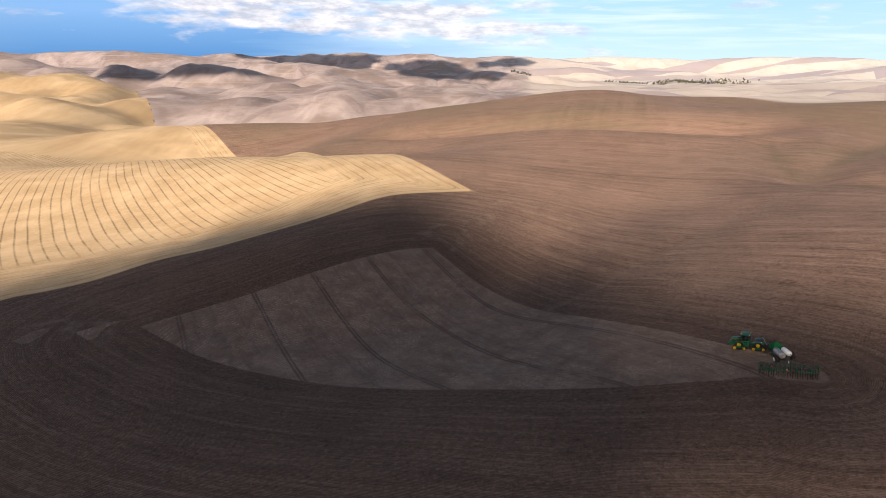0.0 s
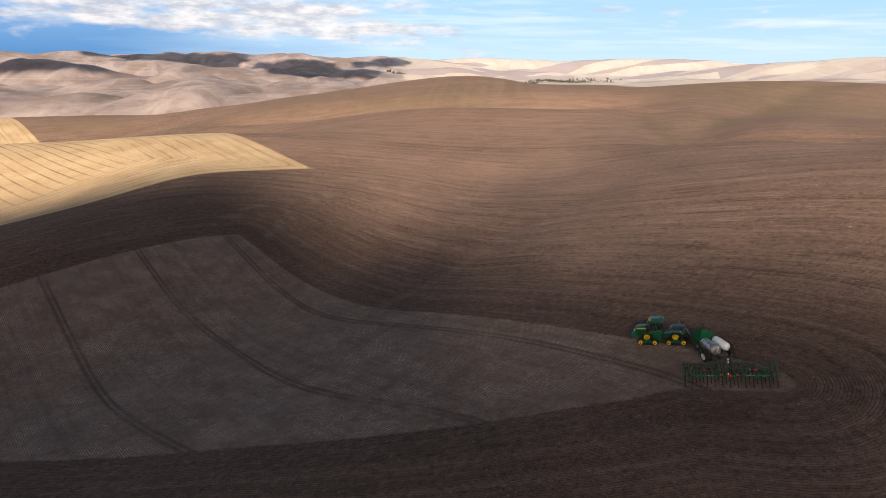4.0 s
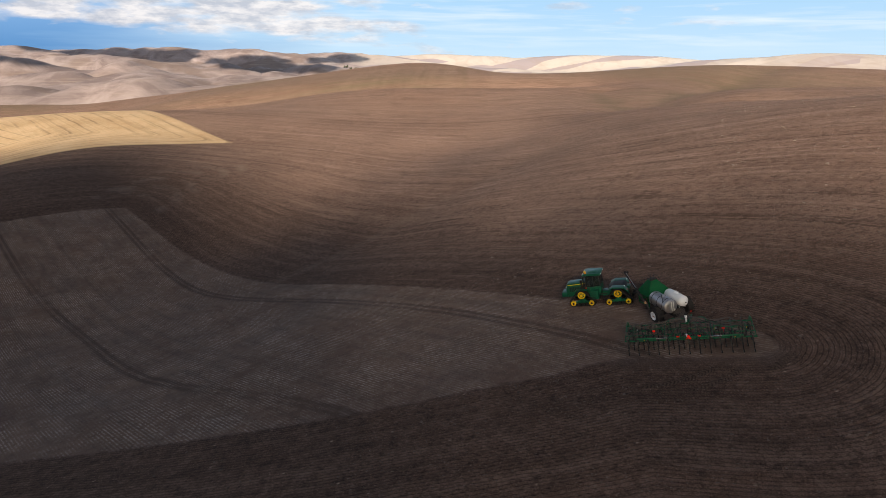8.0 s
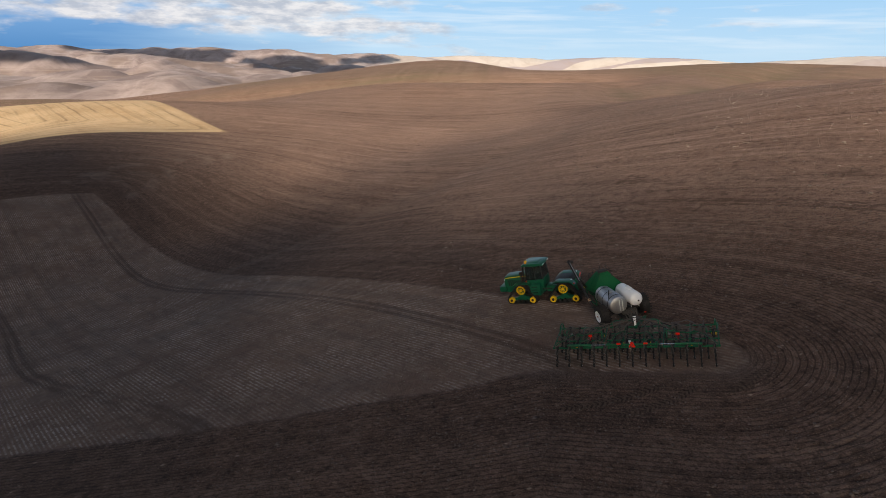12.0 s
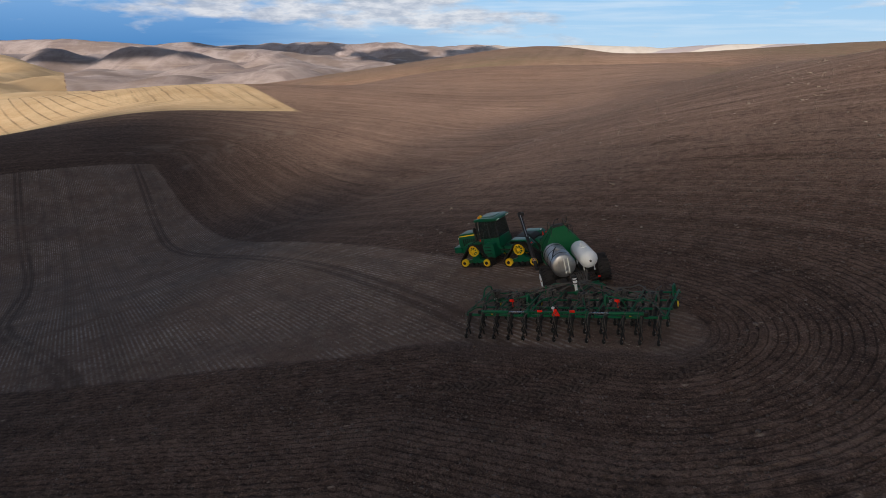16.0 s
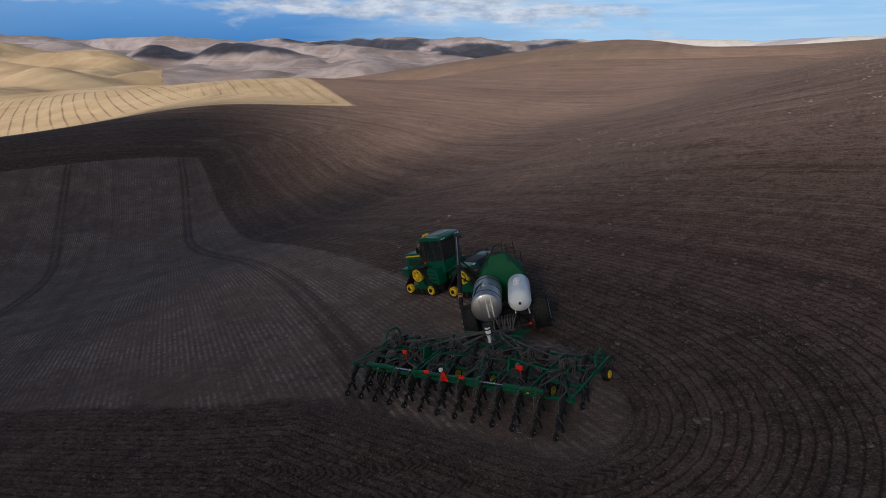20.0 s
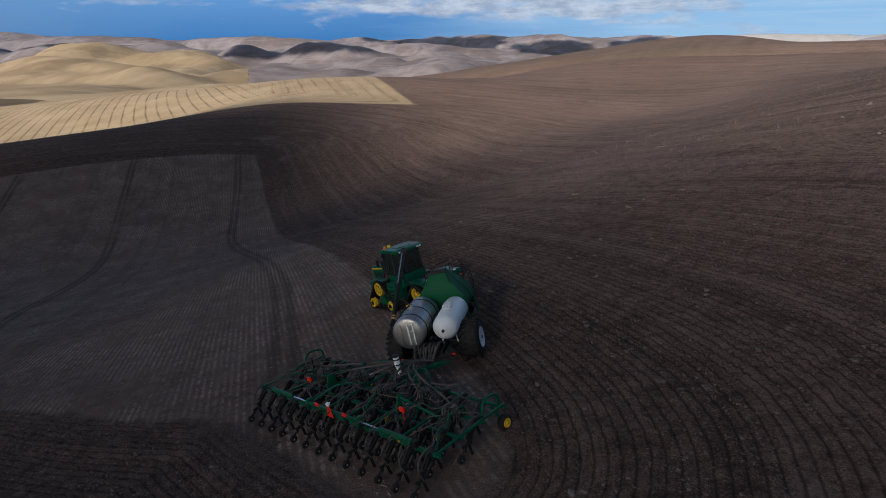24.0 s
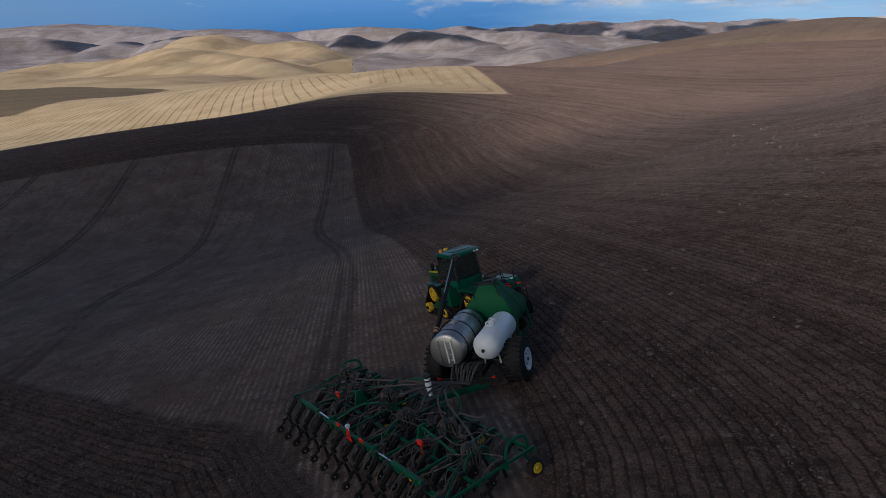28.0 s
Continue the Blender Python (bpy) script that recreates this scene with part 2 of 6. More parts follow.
    crust = n.mix(n.ramp(streaks, 0.36, 0.52, 0.4, 0.0), crust, rgb(0.112, 0.082, 0.065))
    crust = n.mix(n.ramp(clods, 0.28, 0.45, 0.5, 0.0), crust, rgb(0.100, 0.073, 0.058))
    for k in range(len(TRACKS)):     # wheel tracks, each a pair of faint dark ruts
        off = n.math("ABSOLUTE", n.math("ADD", n.attr("rut_%d" % k), n.math("MULTIPLY", n.math("SUBTRACT", clods, 0.5), 0.7)))
        pair = n.ramp(n.math("ABSOLUTE", n.math("SUBTRACT", off, 0.55)), 0.15, 0.6, 0.6, 0.0)
        crust = n.mix(n.math("MULTIPLY", pair, n.ramp(broad, 0.28, 0.58, 0.35, 1.0)), crust, rgb(0.068, 0.046, 0.035))
    scuffs = n.attr("scuffs")
    soil = n.mix(n.math("MULTIPLY", n.ramp(n.math("ADD", scuffs, n.math("MULTIPLY", clods, 2.0)), 1.2, 4.0, 0.34, 0.0), n.ramp(n.noise(where, 0.12, 4.0, 0.65), 0.42, 0.60, 0.0, 1.0)), soil, rgb(0.31, 0.245, 0.20))

    # stubble: golden straw, lanes up the slope inside and along the border at its edge
    sway = n.math("MULTIPLY", n.math("SUBTRACT", n.noise(where, 0.008, 2.0), 0.5), 5.0)
    inner = n.math("PINGPONG", n.math("ADD", n.attr("swaths"), sway), 2.9)
    outer = n.math("PINGPONG", n.math("ADD", straw, n.math("MULTIPLY", n.math("SUBTRACT", n.noise(where, 0.05, 3.0), 0.5), 3.0)), 3.4)
    patchy = n.noise(where, 0.045, 4.0, 0.6)
    inside = n.ramp(n.math("ADD", straw, n.math("MULTIPLY", n.math("SUBTRACT", wide, 0.5), 40.0)), -74.0, -60.0, 1.0, 0.0)
    inner_line = n.math("MULTIPLY", n.ramp(n.math("ADD", inner, n.math("MULTIPLY", n.noise(where, 0.35, 2.0), 0.5)), 0.35, 0.95, 1.0, 0.0), n.ramp(patchy, 0.34, 0.56, 0.25, 0.9))
    outer_line = n.math("MULTIPLY", n.ramp(outer, 0.2, 0.7, 1.0, 0.0), n.ramp(patchy, 0.42, 0.66, 0.0, 0.7))
    thin = n.noise(n.add("CombineXYZ", {0: n.math("MULTIPLY", straw, 0.55), 1: n.math("MULTIPLY", wide, 3.0), 2: 0.7}).outputs[0], 1.0, 4.0, 0.75)
    straw_colour = n.mix(n.ramp(broad, 0.3, 0.7), rgb(0.53, 0.352, 0.195), rgb(0.68, 0.495, 0.305))
    straw_colour = n.mix(n.ramp(patchy, 0.45, 0.7, 0.0, 0.5), straw_colour, rgb(0.42, 0.285, 0.155))
    straw_colour = n.mix(n.ramp(n.noise(where, 0.5, 5.0, 0.7), 0.45, 0.75, 0.0, 0.5), straw_colour, rgb(0.70, 0.56, 0.37))
    straw_colour = n.mix(n.math("MULTIPLY", n.ramp(thin, 0.5, 0.66, 0.0, 0.6), n.ramp(straw, -75.0, -45.0, 0.15, 1.0)), straw_colour, rgb(0.36, 0.25, 0.145))
    lane = n.math("ADD", n.math("MULTIPLY", inner_line, inside), n.math("MULTIPLY", outer_line, n.math("SUBTRACT", 1.0, inside)))
    straw_colour = n.mix(lane, straw_colour, rgb(0.235, 0.165, 0.095))
    straw_colour = n.mix(n.ramp(n.math("ADD", n.attr("bare"), n.math("MULTIPLY", n.math("SUBTRACT", broad, 0.5), 16.0)), -3.0, 3.0, 1.0, 0.0), straw_colour, n.mix(n.ramp(bands, 0.4, 0.62), rgb(0.15, 0.105, 0.065), rgb(0.25, 0.18, 0.11)))

    # the fields of the far hills
    lines = n.noise(n.stretched(where, 1.0, 0.25, 1.0), 0.02, 5.0, 0.6)
    gold_colour = n.mix(n.ramp(lines, 0.35, 0.7), rgb(0.49, 0.335, 0.19), rgb(0.69, 0.505, 0.31))
    gold_colour = n.mix(n.ramp(n.noise(where, 0.006, 4.0), 0.48, 0.62, 0.0, 0.7), gold_colour, rgb(0.31, 0.215, 0.125))
    # mauve of the distant haze is put into the pink and cream colours
    gully = n.noise(n.stretched(where, 1.0, 0.6, 1.0), 0.008, 6.0, 0.65, 0.8)
    pink_colour = n.mix(n.ramp(gully, 0.38, 0.64), rgb(0.235, 0.185, 0.180), rgb(0.43, 0.355, 0.340))
    pink_colour = n.mix(n.ramp(n.noise(where, 0.004, 3.0, 0.6), 0.52, 0.6, 0.0, 0.7), pink_colour, rgb(0.225, 0.168, 0.145))
    contour = n.noise(n.stretched(where, 0.25, 0.6, 12.0), 0.012, 4.0, 0.75)
    pink_colour = n.mix(n.ramp(contour, 0.52, 0.68, 0.0, 0.4), pink_colour, rgb(0.46, 0.385, 0.34))
    plots = n.add("TexVoronoi", {"Vector": n.stretched(where, 0.40, 1.8, 0.2), "Scale": 0.0044}).outputs["Color"]
    pick = n.add("SeparateColor", {0: plots}).outputs[0]
    cream_colour = n.mix(n.ramp(pick, 0.35, 0.4), rgb(0.50, 0.43, 0.385), rgb(0.39, 0.325, 0.325))
    cream_colour = n.mix(n.ramp(pick, 0.66, 0.7), cream_colour, rgb(0.57, 0.495, 0.435))
    cream_colour = n.mix(n.ramp(gully, 0.45, 0.7, 0.0, 0.5), cream_colour, rgb(0.36, 0.28, 0.23))

    edge = n.math("MULTIPLY", n.math("SUBTRACT", n.noise(where, 0.9, 3.0), 0.5), 1.3)
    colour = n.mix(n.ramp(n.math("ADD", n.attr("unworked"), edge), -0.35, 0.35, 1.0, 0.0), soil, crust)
    colour = n.mix(pink, colour, pink_colour)
    colour = n.mix(cream, colour, cream_colour)
    colour = n.mix(n.ramp(n.math("ADD", straw, edge), -0.6, 0.6, 1.0, 0.0), colour, straw_colour)
    colour = n.mix(gold, colour, gold_colour)
    n.set(n.bsdf, "Base Color", colour)
    n.set(n.bsdf, "Roughness", 0.95)
    n.set(n.bsdf, "Specular IOR Level", 0.15)
    height = n.math("ADD", n.math("MULTIPLY", clods, 1.0), n.math("MULTIPLY", crumbs, 0.35))
    height = n.math("ADD", height, n.math("MULTIPLY", bands, 0.25))
    n.bump(height, 1.0, 0.24)
    return n.mat


# ---------------------------------------------------------------- the lie of the land
# swells and hollows: x, y, radius, height
NEAR_SWELLS = ((-125, 268, 30, 4.2), (-82, 294, 26, 0.6), (-40, 332, 32, 6.6), 
    (-15, 240, 70, -25.5), (-60, 258, 42, 17.3), (120, 420, 70, -11.2), (-60, 465, 70, 14.5),
    (164, 174, 42, 10.3), (-4, 286, 42, 7.0), (108, 314, 42, -8.0), (-150, 330, 70, -9.6),
    (-60, 555, 70, -19.4), (-105, 690, 70, 25.2), (24, 370, 42, -2.0), (-150, 510, 70, 3.4),
    (136, 90, 42, 5.2), (300, 555, 70, -3.3), (30, 555, 70, 1.0), (120, 555, 70, 2.7),
    (-150, 690, 70, -7.0), (300, 150, 70, -1.6), (24, 146, 42, 1.3), (164, 286, 42, 3.0),
)
BROAD_HILLS = (
    (520, 360, 320, 59.9), (-580, 580, 320, -12.8), (450, 400, 120, -27.5), (-190, 0, 120, -18.9),
    (620, 460, 200, -19.6), (-350, 320, 120, -19.1), (960, -80, 320, 10.9), (-800, -80, 320, -9.8),
    (-270, 560, 120, 24.5), (450, 640, 120, 9.9), (-270, 160, 120, 9.3), (-360, -300, 320, -10.3),
    (-350, 0, 120, 3.3), (450, 0, 120, 4.8),
)
BACK_HILLS = (
    (210, 960, 120, 35.2), (960, 800, 320, 22.7), (-220, 1300, 200, -34.5), (-110, 800, 120, 0.9),
    (130, 720, 120, 12.2), (960, 1240, 320, -10.1), (620, 880, 200, 12.4), (50, 1040, 120, -4.5),
    (-350, 880, 120, 27.6), (-270, 720, 120, -55.5), (60, 1300, 200, 6.9), (480, 1300, 200, -10.9),
    (-500, 1300, 200, -72.6), (370, 880, 120, -11.2), (-30, 960, 120, 15.8), (450, 1040, 120, 22.1),
)

# far ridges: x, y, half length, half depth, turn in degrees, height
RIDGES = (
    (-560, 1500, 420, 130, 8, 46), (-900, 1350, 320, 120, -20, 50), (-480, 1950, 460, 130, -6, 50),
    (-1250, 1750, 420, 160, 20, 62), (-1000, 2350, 620, 150, -8, 78), (-250, 2500, 480, 130, 6, 66),
    (-1900, 2600, 600, 200, 25, 100), (350, 1900, 420, 180, -10, 26), (-700, 3150, 800, 170, 4, 86),
    (150, 3050, 420, 140, -12, 72), (-1900, 3600, 900, 200, 14, 158), (-600, 4250, 1200, 220, 2, 166),
    (-1300, 3900, 420, 170, -16, 152), (-2600, 3300, 700, 240, 35, 170), (-3300, 2900, 800, 240, 45, 210), (-3000, 2200, 500, 170, 50, 130),
    (420, 4500, 700, 220, -4, 158), (1300, 4650, 900, 200, -8, 158), (700, 4050, 520, 130, 10, 84),
    (2300, 4300, 1100, 220, -24, 160), (2250, 3450, 520, 160, -24, 36), (3200, 3300, 900, 260, -40, 150),
    (1500, 4150, 620, 130, -12, 58), (1100, 2200, 480, 190, -20, 16), (1900, 2500, 600, 220, -30, 40),
)


# grassy swales between the far fields
SWALES = (((526, 619), (395, 519), (296, 428), (231, 365), (197, 326)), ((240, 458), (205, 371), (189, 323), (196, 291), (205, 278), (212, 265)))
VALLEY = ((-60, 705), (20, 692), (92, 665), (150, 630), (205, 592), (246, 566))
HOLLOW = ((38, 209), (54, 218), (71, 231), (84, 238), (96, 243), (106, 250), (126, 262), (155, 277))


def lattice(ix, iy, seed):
    h = (ix * 374761393 + iy * 668265263 + seed * 974711) & 0xFFFFFFFF
    h = ((h ^ (h >> 13)) * 1274126177) & 0xFFFFFFFF
    return ((h ^ (h >> 16)) & 0xFFFF) / 65535.0


def value_noise(x, y, seed=0):
    """Smooth noise between 0 and 1 over arrays of places."""
    fx, fy = np.floor(x), np.floor(y)
    ix, iy = fx.astype(np.int64), fy.astype(np.int64)
    u, v = x - fx, y - fy
    u, v = u * u * (3 - 2 * u), v * v * (3 - 2 * v)
    a, b = lattice(ix, iy, seed), lattice(ix + 1, iy, seed)
    c, d = lattice(ix, iy + 1, seed), lattice(ix + 1, iy + 1, seed)
    return (a * (1 - u) + b * u) * (1 - v) + (c * (1 - u) + d * u) * v


def fbm(x, y, octaves, seed=0):
    total, size = 0.0, 0.5
    for k in range(octaves):
        total = total + size * (value_noise(x * 2 ** k, y * 2 ** k, seed + 17 * k) - 0.5)
        size *= 0.5
    return total


def land(x, y):
    """Height of the ground without furrows, for arrays of places."""
    z = np.zeros_like(x, dtype=float)
    for cx, cy, r, h in NEAR_SWELLS + BROAD_HILLS + BACK_HILLS:
        z += h * np.exp(-((x - cx) ** 2 + (y - cy) ** 2) / (2.0 * r * r))
    far = np.hypot(x, y)
    away = np.clip((far - 880) / 500, 0, 1) * np.clip((y - 0.9 * x - 700) / 300 + np.clip((far - 1150) / 300, 0, 1), 0, 1)
    z -= 14 * away
    folded = np.zeros_like(z)
    for cx, cy, a, b, turn, h in RIDGES:
        c, s = math.cos(radians(turn)), math.sin(radians(turn))
        u, v = (x - cx) * c + (y - cy) * s, -(x - cx) * s + (y - cy) * c
        folded = np.maximum(folded, h * np.exp(-(u / a) ** 2 * 0.5 - (v / b) ** 2 * 0.5))
    # the hollow between the near slope and the hill beyond it
    hollow = line_distance(x, y, smooth_line(HOLLOW))
    z -= 1.3 * np.exp(-(hollow / 13.0) ** 2) * np.clip((x - 36) / 30, 0, 1) * np.clip((160 - x) / 50, 0, 1)
    for line in SWALES:
        away_from = line_distance(x, y, smooth_line(line))
        z -= 4.0 * np.exp(-(away_from / 20.0) ** 2)
    # the dip behind the crest of the near slope, and the knoll beyond it
    dip = line_distance(x, y, smooth_line(VALLEY))
    z -= 21.0 * np.exp(-(dip / 46.0) ** 2)
    z += 8.0 * np.exp(-((x - 238) / 75) ** 2 - ((y - 830) / 110) ** 2)
    # rounded spurs parted by gullies
    warp_x, warp_y = 160 * fbm(x / 700.0, y / 700.0, 2, 71), 160 * fbm(x / 700.0, y / 700.0, 2, 83)
    spurs = np.abs(fbm((x + warp_x + 0.25 * y) / 310.0, (y + warp_y) / 800.0, 2, 5)) * 2.6
    small = np.abs(fbm((x + warp_y - 0.3 * y) / 125.0, (y + warp_x) / 330.0, 2, 9)) * 2.6
    z += folded * 1.0
    gentle = 1.0 - 0.62 * np.clip((np.degrees(np.arctan2(x, np.maximum(y, 1.0))) - 4) / 6, 0, 1)
    z += away * gentle * (84 * np.minimum(spurs, 0.55) + 30 * np.minimum(small, 0.6) - 34) * np.clip(0.75 + folded / 150.0, 0.75, 1.0) * np.clip(1.25 - folded / 160.0, 0.4, 1.0)
    return z


def spot(x, y):
    return float(land(np.array([float(x)]), np.array([float(y)]))[0])


def border(x, y, points):
    """Signed distance in metres from a closed outline, negative inside."""
    p = np.array(points, dtype=float)
    q = np.roll(p, -1, axis=0)
    best, inside = np.full(x.shape, 1e18), np.zeros(x.shape, dtype=bool)
    for (ax, ay), (bx, by) in zip(p, q):
        dx, dy = bx - ax, by - ay
        t = np.clip(((x - ax) * dx + (y - ay) * dy) / (dx * dx + dy * dy), 0, 1)
        best = np.minimum(best, (x - ax - t * dx) ** 2 + (y - ay - t * dy) ** 2)
        if ay != by:
            inside ^= ((ay > y) != (by > y)) & (x < (bx - ax) * (y - ay) / (by - ay) + ax)
    return np.sqrt(best) * np.where(inside, -1.0, 1.0)


def line_distance(x, y, points):
    p = np.array(points, dtype=float)
    best = np.full(x.shape, 1e18)
    for (ax, ay), (bx, by) in zip(p[:-1], p[1:]):
        dx, dy = bx - ax, by - ay
        t = np.clip(((x - ax) * dx + (y - ay) * dy) / (dx * dx + dy * dy), 0, 1)
        best = np.minimum(best, (x - ax - t * dx) ** 2 + (y - ay - t * dy) ** 2)
    return np.sqrt(best)


def line_side(x, y, points):
    """Which side of a line each place lies on: -1 or 1."""
    p = np.array(points, dtype=float)
    best, side = np.full(x.shape, 1e18), np.ones(x.shape)
    for (ax, ay), (bx, by) in zip(p[:-1], p[1:]):
        dx, dy = bx - ax, by - ay
        t = np.clip(((x - ax) * dx + (y - ay) * dy) / (dx * dx + dy * dy), 0, 1)
        d = (x - ax - t * dx) ** 2 + (y - ay - t * dy) ** 2
        near = d < best
        best = np.where(near, d, best)
        side = np.where(near, np.where(dx * (y - ay) - dy * (x - ax) > 0, 1.0, -1.0), side)
    return side


def smooth_line(points, steps=4, closed=False):
    """Catmull-Rom points through the given ones."""
    p = np.array(points, dtype=float)
    n = len(p)
    made = []
    for i in range(n if closed else n - 1):
        a, b, c, d = (p[(i + k) % n] if closed else p[min(max(i + k, 0), n - 1)] for k in (-1, 0, 1, 2))
        for j in range(steps):
            t = j / steps
            made.append(0.5 * (2 * b + (c - a) * t + (2 * a - 5 * b + 4 * c - d) * t * t + (3 * b - a - 3 * c + d) * t ** 3))
    if not closed:
        made.append(p[-1])
    return np.array(made)


# the unworked patch between the drilled rounds, with its far corner and its rounded tip
PATCH_FAR = ((-102, 201), (-92, 209), (-70, 224), (-51, 240), (-30.6, 257.5), (-14, 268.5), (-3.4, 271.5))
PATCH_SIDE = ((-3.4, 271.5), (5, 258.5), (15.8, 241), (25.8, 225), (37, 208), (47, 195.3), (57.5, 179.5), (64.2, 168.6),
              (70.6, 158), (77.8, 146.5), (83.3, 136.7), (85.2, 131.8), (85.2, 129.0), (83.4, 127.6), (81.5, 128.4))
PATCH_NEAR = ((72.2, 134.9), (65.6, 135.9), (56, 138), (44.3, 140.4), (27.4, 145.3), (9.5, 152), (-13.6, 159.3),
              (-40, 168), (-70, 180), (-88, 191), (-102, 201))
PATCH = np.vstack([smooth_line(PATCH_FAR)[:-1], smooth_line(PATCH_SIDE), smooth_line(PATCH_NEAR)[:-1]])
STRAW_NEAR = ((-420, -150), (-230, 120), (-172, 221), (-158, 234), (-140, 244), (-123, 260), (-100, 270), (-79, 290), (-54, 311), (-27, 341), (2, 358), (20, 364))
STRAW_FAR = ((20, 364), (2, 395), (-18, 430), (-45, 480), (-95, 560), (-150, 640), (-225, 740), (-306, 850), (-397, 984))
STRAW = np.vstack([smooth_line(STRAW_NEAR)[:-1], smooth_line(STRAW_FAR), ((-520, 1100), (-1500, 1050), (-1500, -150))])
# scraps left unworked where the drill turned
SCRAPS = (((-121.6, 196.7), (-115.7, 202.9), (-106.1, 208.8), (-113.0, 201.5), (-113.5, 197.2), (-111.4, 190.4), (-116.3, 192.4)),
          ((-138.3, 190.2), (-136.3, 198.0), (-130.9, 202.7), (-131.1, 195.2), (-131.7, 191.7), (-130.0, 187.0), (-134.4, 188.6)))
TRACKS = (
    ((-95, 214), (-92, 208), (-83, 191), (-80, 183)), ((-74, 231), (-70, 224), (-57.6, 202), (-41, 171.5), (-38, 165)),
    ((-55, 246), (-51.4, 240), (-34.5, 211.4), (-17.2, 181.3), (1.2, 156), (6, 150)),
    ((-34, 262), (-30.8, 256), (-14.3, 228), (3.4, 200.8), (20.3, 169.5), (40.4, 146.7), (47, 138)),
    ((-13, 279), (-9, 272), (1, 254), (12, 233), (24, 212), (44, 187), (58, 166), (67, 150), (73, 138), (76, 128)),
)
# a bare strip of brown soil inside the stubble
BARE = ((-736, 675), (-626, 733), (-490, 791), (-500, 700), (-445, 526), (-388, 434), (-500, 380), (-900, 500))
# lug prints of tyres beside the drill
PRINTS = (((71.6, 129.1), (74.2, 128.4), (76.4, 128.3), (78.2, 128.5)), ((74.6, 126.6), (76.9, 126.5), (78.5, 126.7), (79.6, 127.1)), ((82.0, 125.7), (83.2, 126.1), (84.8, 126.7)))
# scuffed turning marks of earlier rounds
TURNS = ((9, 307), (14, 314), (19, 323), (6, 298), (2, 289), (-2, 282), (-116, 203), (-130, 205))


def graded(lo, hi, step, start, end, back_growth, growth):
    """Grid lines: even between lo and hi, then ever wider out to start and end."""
    core = np.arange(lo, hi + step / 2, step)
    out, at, gap = [], core[-1], step
    while at < end:
        gap *= growth
        at += gap
        out.append(at)
    back, at, gap = [], core[0], step
    while at > start:
        gap *= back_growth
        at -= gap
        back.append(at)
    return np.concatenate([np.array(back[::-1]), core, np.array(out)])


SOIL = ground_material()


def build_ground():
    gx = graded(46, 104, 0.165, -4600, 4600, 1.022, 1.022)
    gy = graded(110.5, 164, 0.165, -900, 4850, 1.10, 1.016)
    x, y = np.meshgrid(gx, gy)
    x, y = x.ravel(), y.ravel()
    patch = border(x, y, PATCH)
    straw = border(x, y, STRAW)
    z = land(x, y)
    # furrows and clods where the grid is fine enough to hold them
    fade = np.clip((x - 36) / 14, 0, 1) * np.clip((118 - x) / 14, 0, 1) * np.clip((y - 106) / 5, 0, 1) * np.clip((178 - y) / 14, 0, 1)
    worked = np.clip(patch / 0.8, 0, 1) * np.clip(straw / 0.8, 0, 1)
    wander = patch + 0.35 * fbm(x / 3.0, y / 3.0, 2, 31)
    phase = np.abs(np.mod(wander / 0.42, 1.0) - 0.5)
    crest = 1.0 - 2.0 * np.exp(-(phase / 0.16) ** 2)
    lumps = fbm(x / 0.9, y / 0.9, 3, 41)
    z += fade * worked * (0.052 * crest * (0.5 + 1.1 * value_noise(x / 1.3, y / 1.3, 51)) + 0.16 * np.maximum(lumps, -0.1))
    z += fade * (1 - worked) * 0.07 * lumps
    nx, ny = len(gx), len(gy)
    index = np.arange(nx * ny).reshape(ny, nx)
    quads = np.stack([index[:-1, :-1], index[:-1, 1:], index[1:, 1:], index[1:, :-1]], axis=-1).reshape(-1, 4)
    mesh = bpy.data.meshes.new("ground")
    mesh.vertices.add(len(x))
    mesh.vertices.foreach_set("co", np.stack([x, y, z], axis=1).astype(np.float32).ravel())
    mesh.loops.add(quads.size)
    mesh.loops.foreach_set("vertex_index", quads.astype(np.int32).ravel())
    mesh.polygons.add(len(quads))
    mesh.polygons.foreach_set("loop_start", (np.arange(len(quads)) * 4).astype(np.int32))
    mesh.polygons.foreach_set("use_smooth", np.ones(len(quads), dtype=bool))
    mesh.update(calc_edges=True)

    ruts = {}
    for k, run in enumerate(TRACKS):
        line = smooth_line(run)
        ruts["rut_%d" % k] = line_distance(x, y, line) * line_side(x, y, line)
    far = np.hypot(x, y)
    turn = np.degrees(np.arctan2(x, y))
    beyond = np.clip((far - 1080 - 60 * np.sin(turn * 0.35) + 0.6 * np.maximum(turn - 12, 0) * 6) / 40, 0, 1)
    left_bound = -361 - (y - 880) * 0.55
    # metres inside the mauve and the golden far fields, negative outside
    east = (8 - turn) * far * 0.01745
    pink_zone = np.minimum(np.minimum((x - left_bound) * 0.876, (y - 984 - 0.95 * (x + 397)) * 0.725), east)
    gold_zone = np.minimum(np.minimum((left_bound - x) * 0.876, y - 700), 2300 - far)
    cream_zone = beyond * np.clip((turn - 6.5) / 1.5, 0, 1)
    pink_zone = np.maximum(pink_zone, np.minimum(far - 2300, east))
    green = np.clip((far - 330) / 200, 0, 1) * (1 - beyond) * np.clip(value_noise(x / 130, y / 130, 77) * 2.4 - 1.0, 0, 1)
    scuffs = np.full(x.shape, 1e9)
    for cx, cy in TURNS:
        scuffs = np.minimum(scuffs, line_distance(x, y, smooth_line(((cx - 11, cy - 4), (cx - 2, cy + 1), (cx + 5, cy - 3), (cx + 7, cy - 12)))))
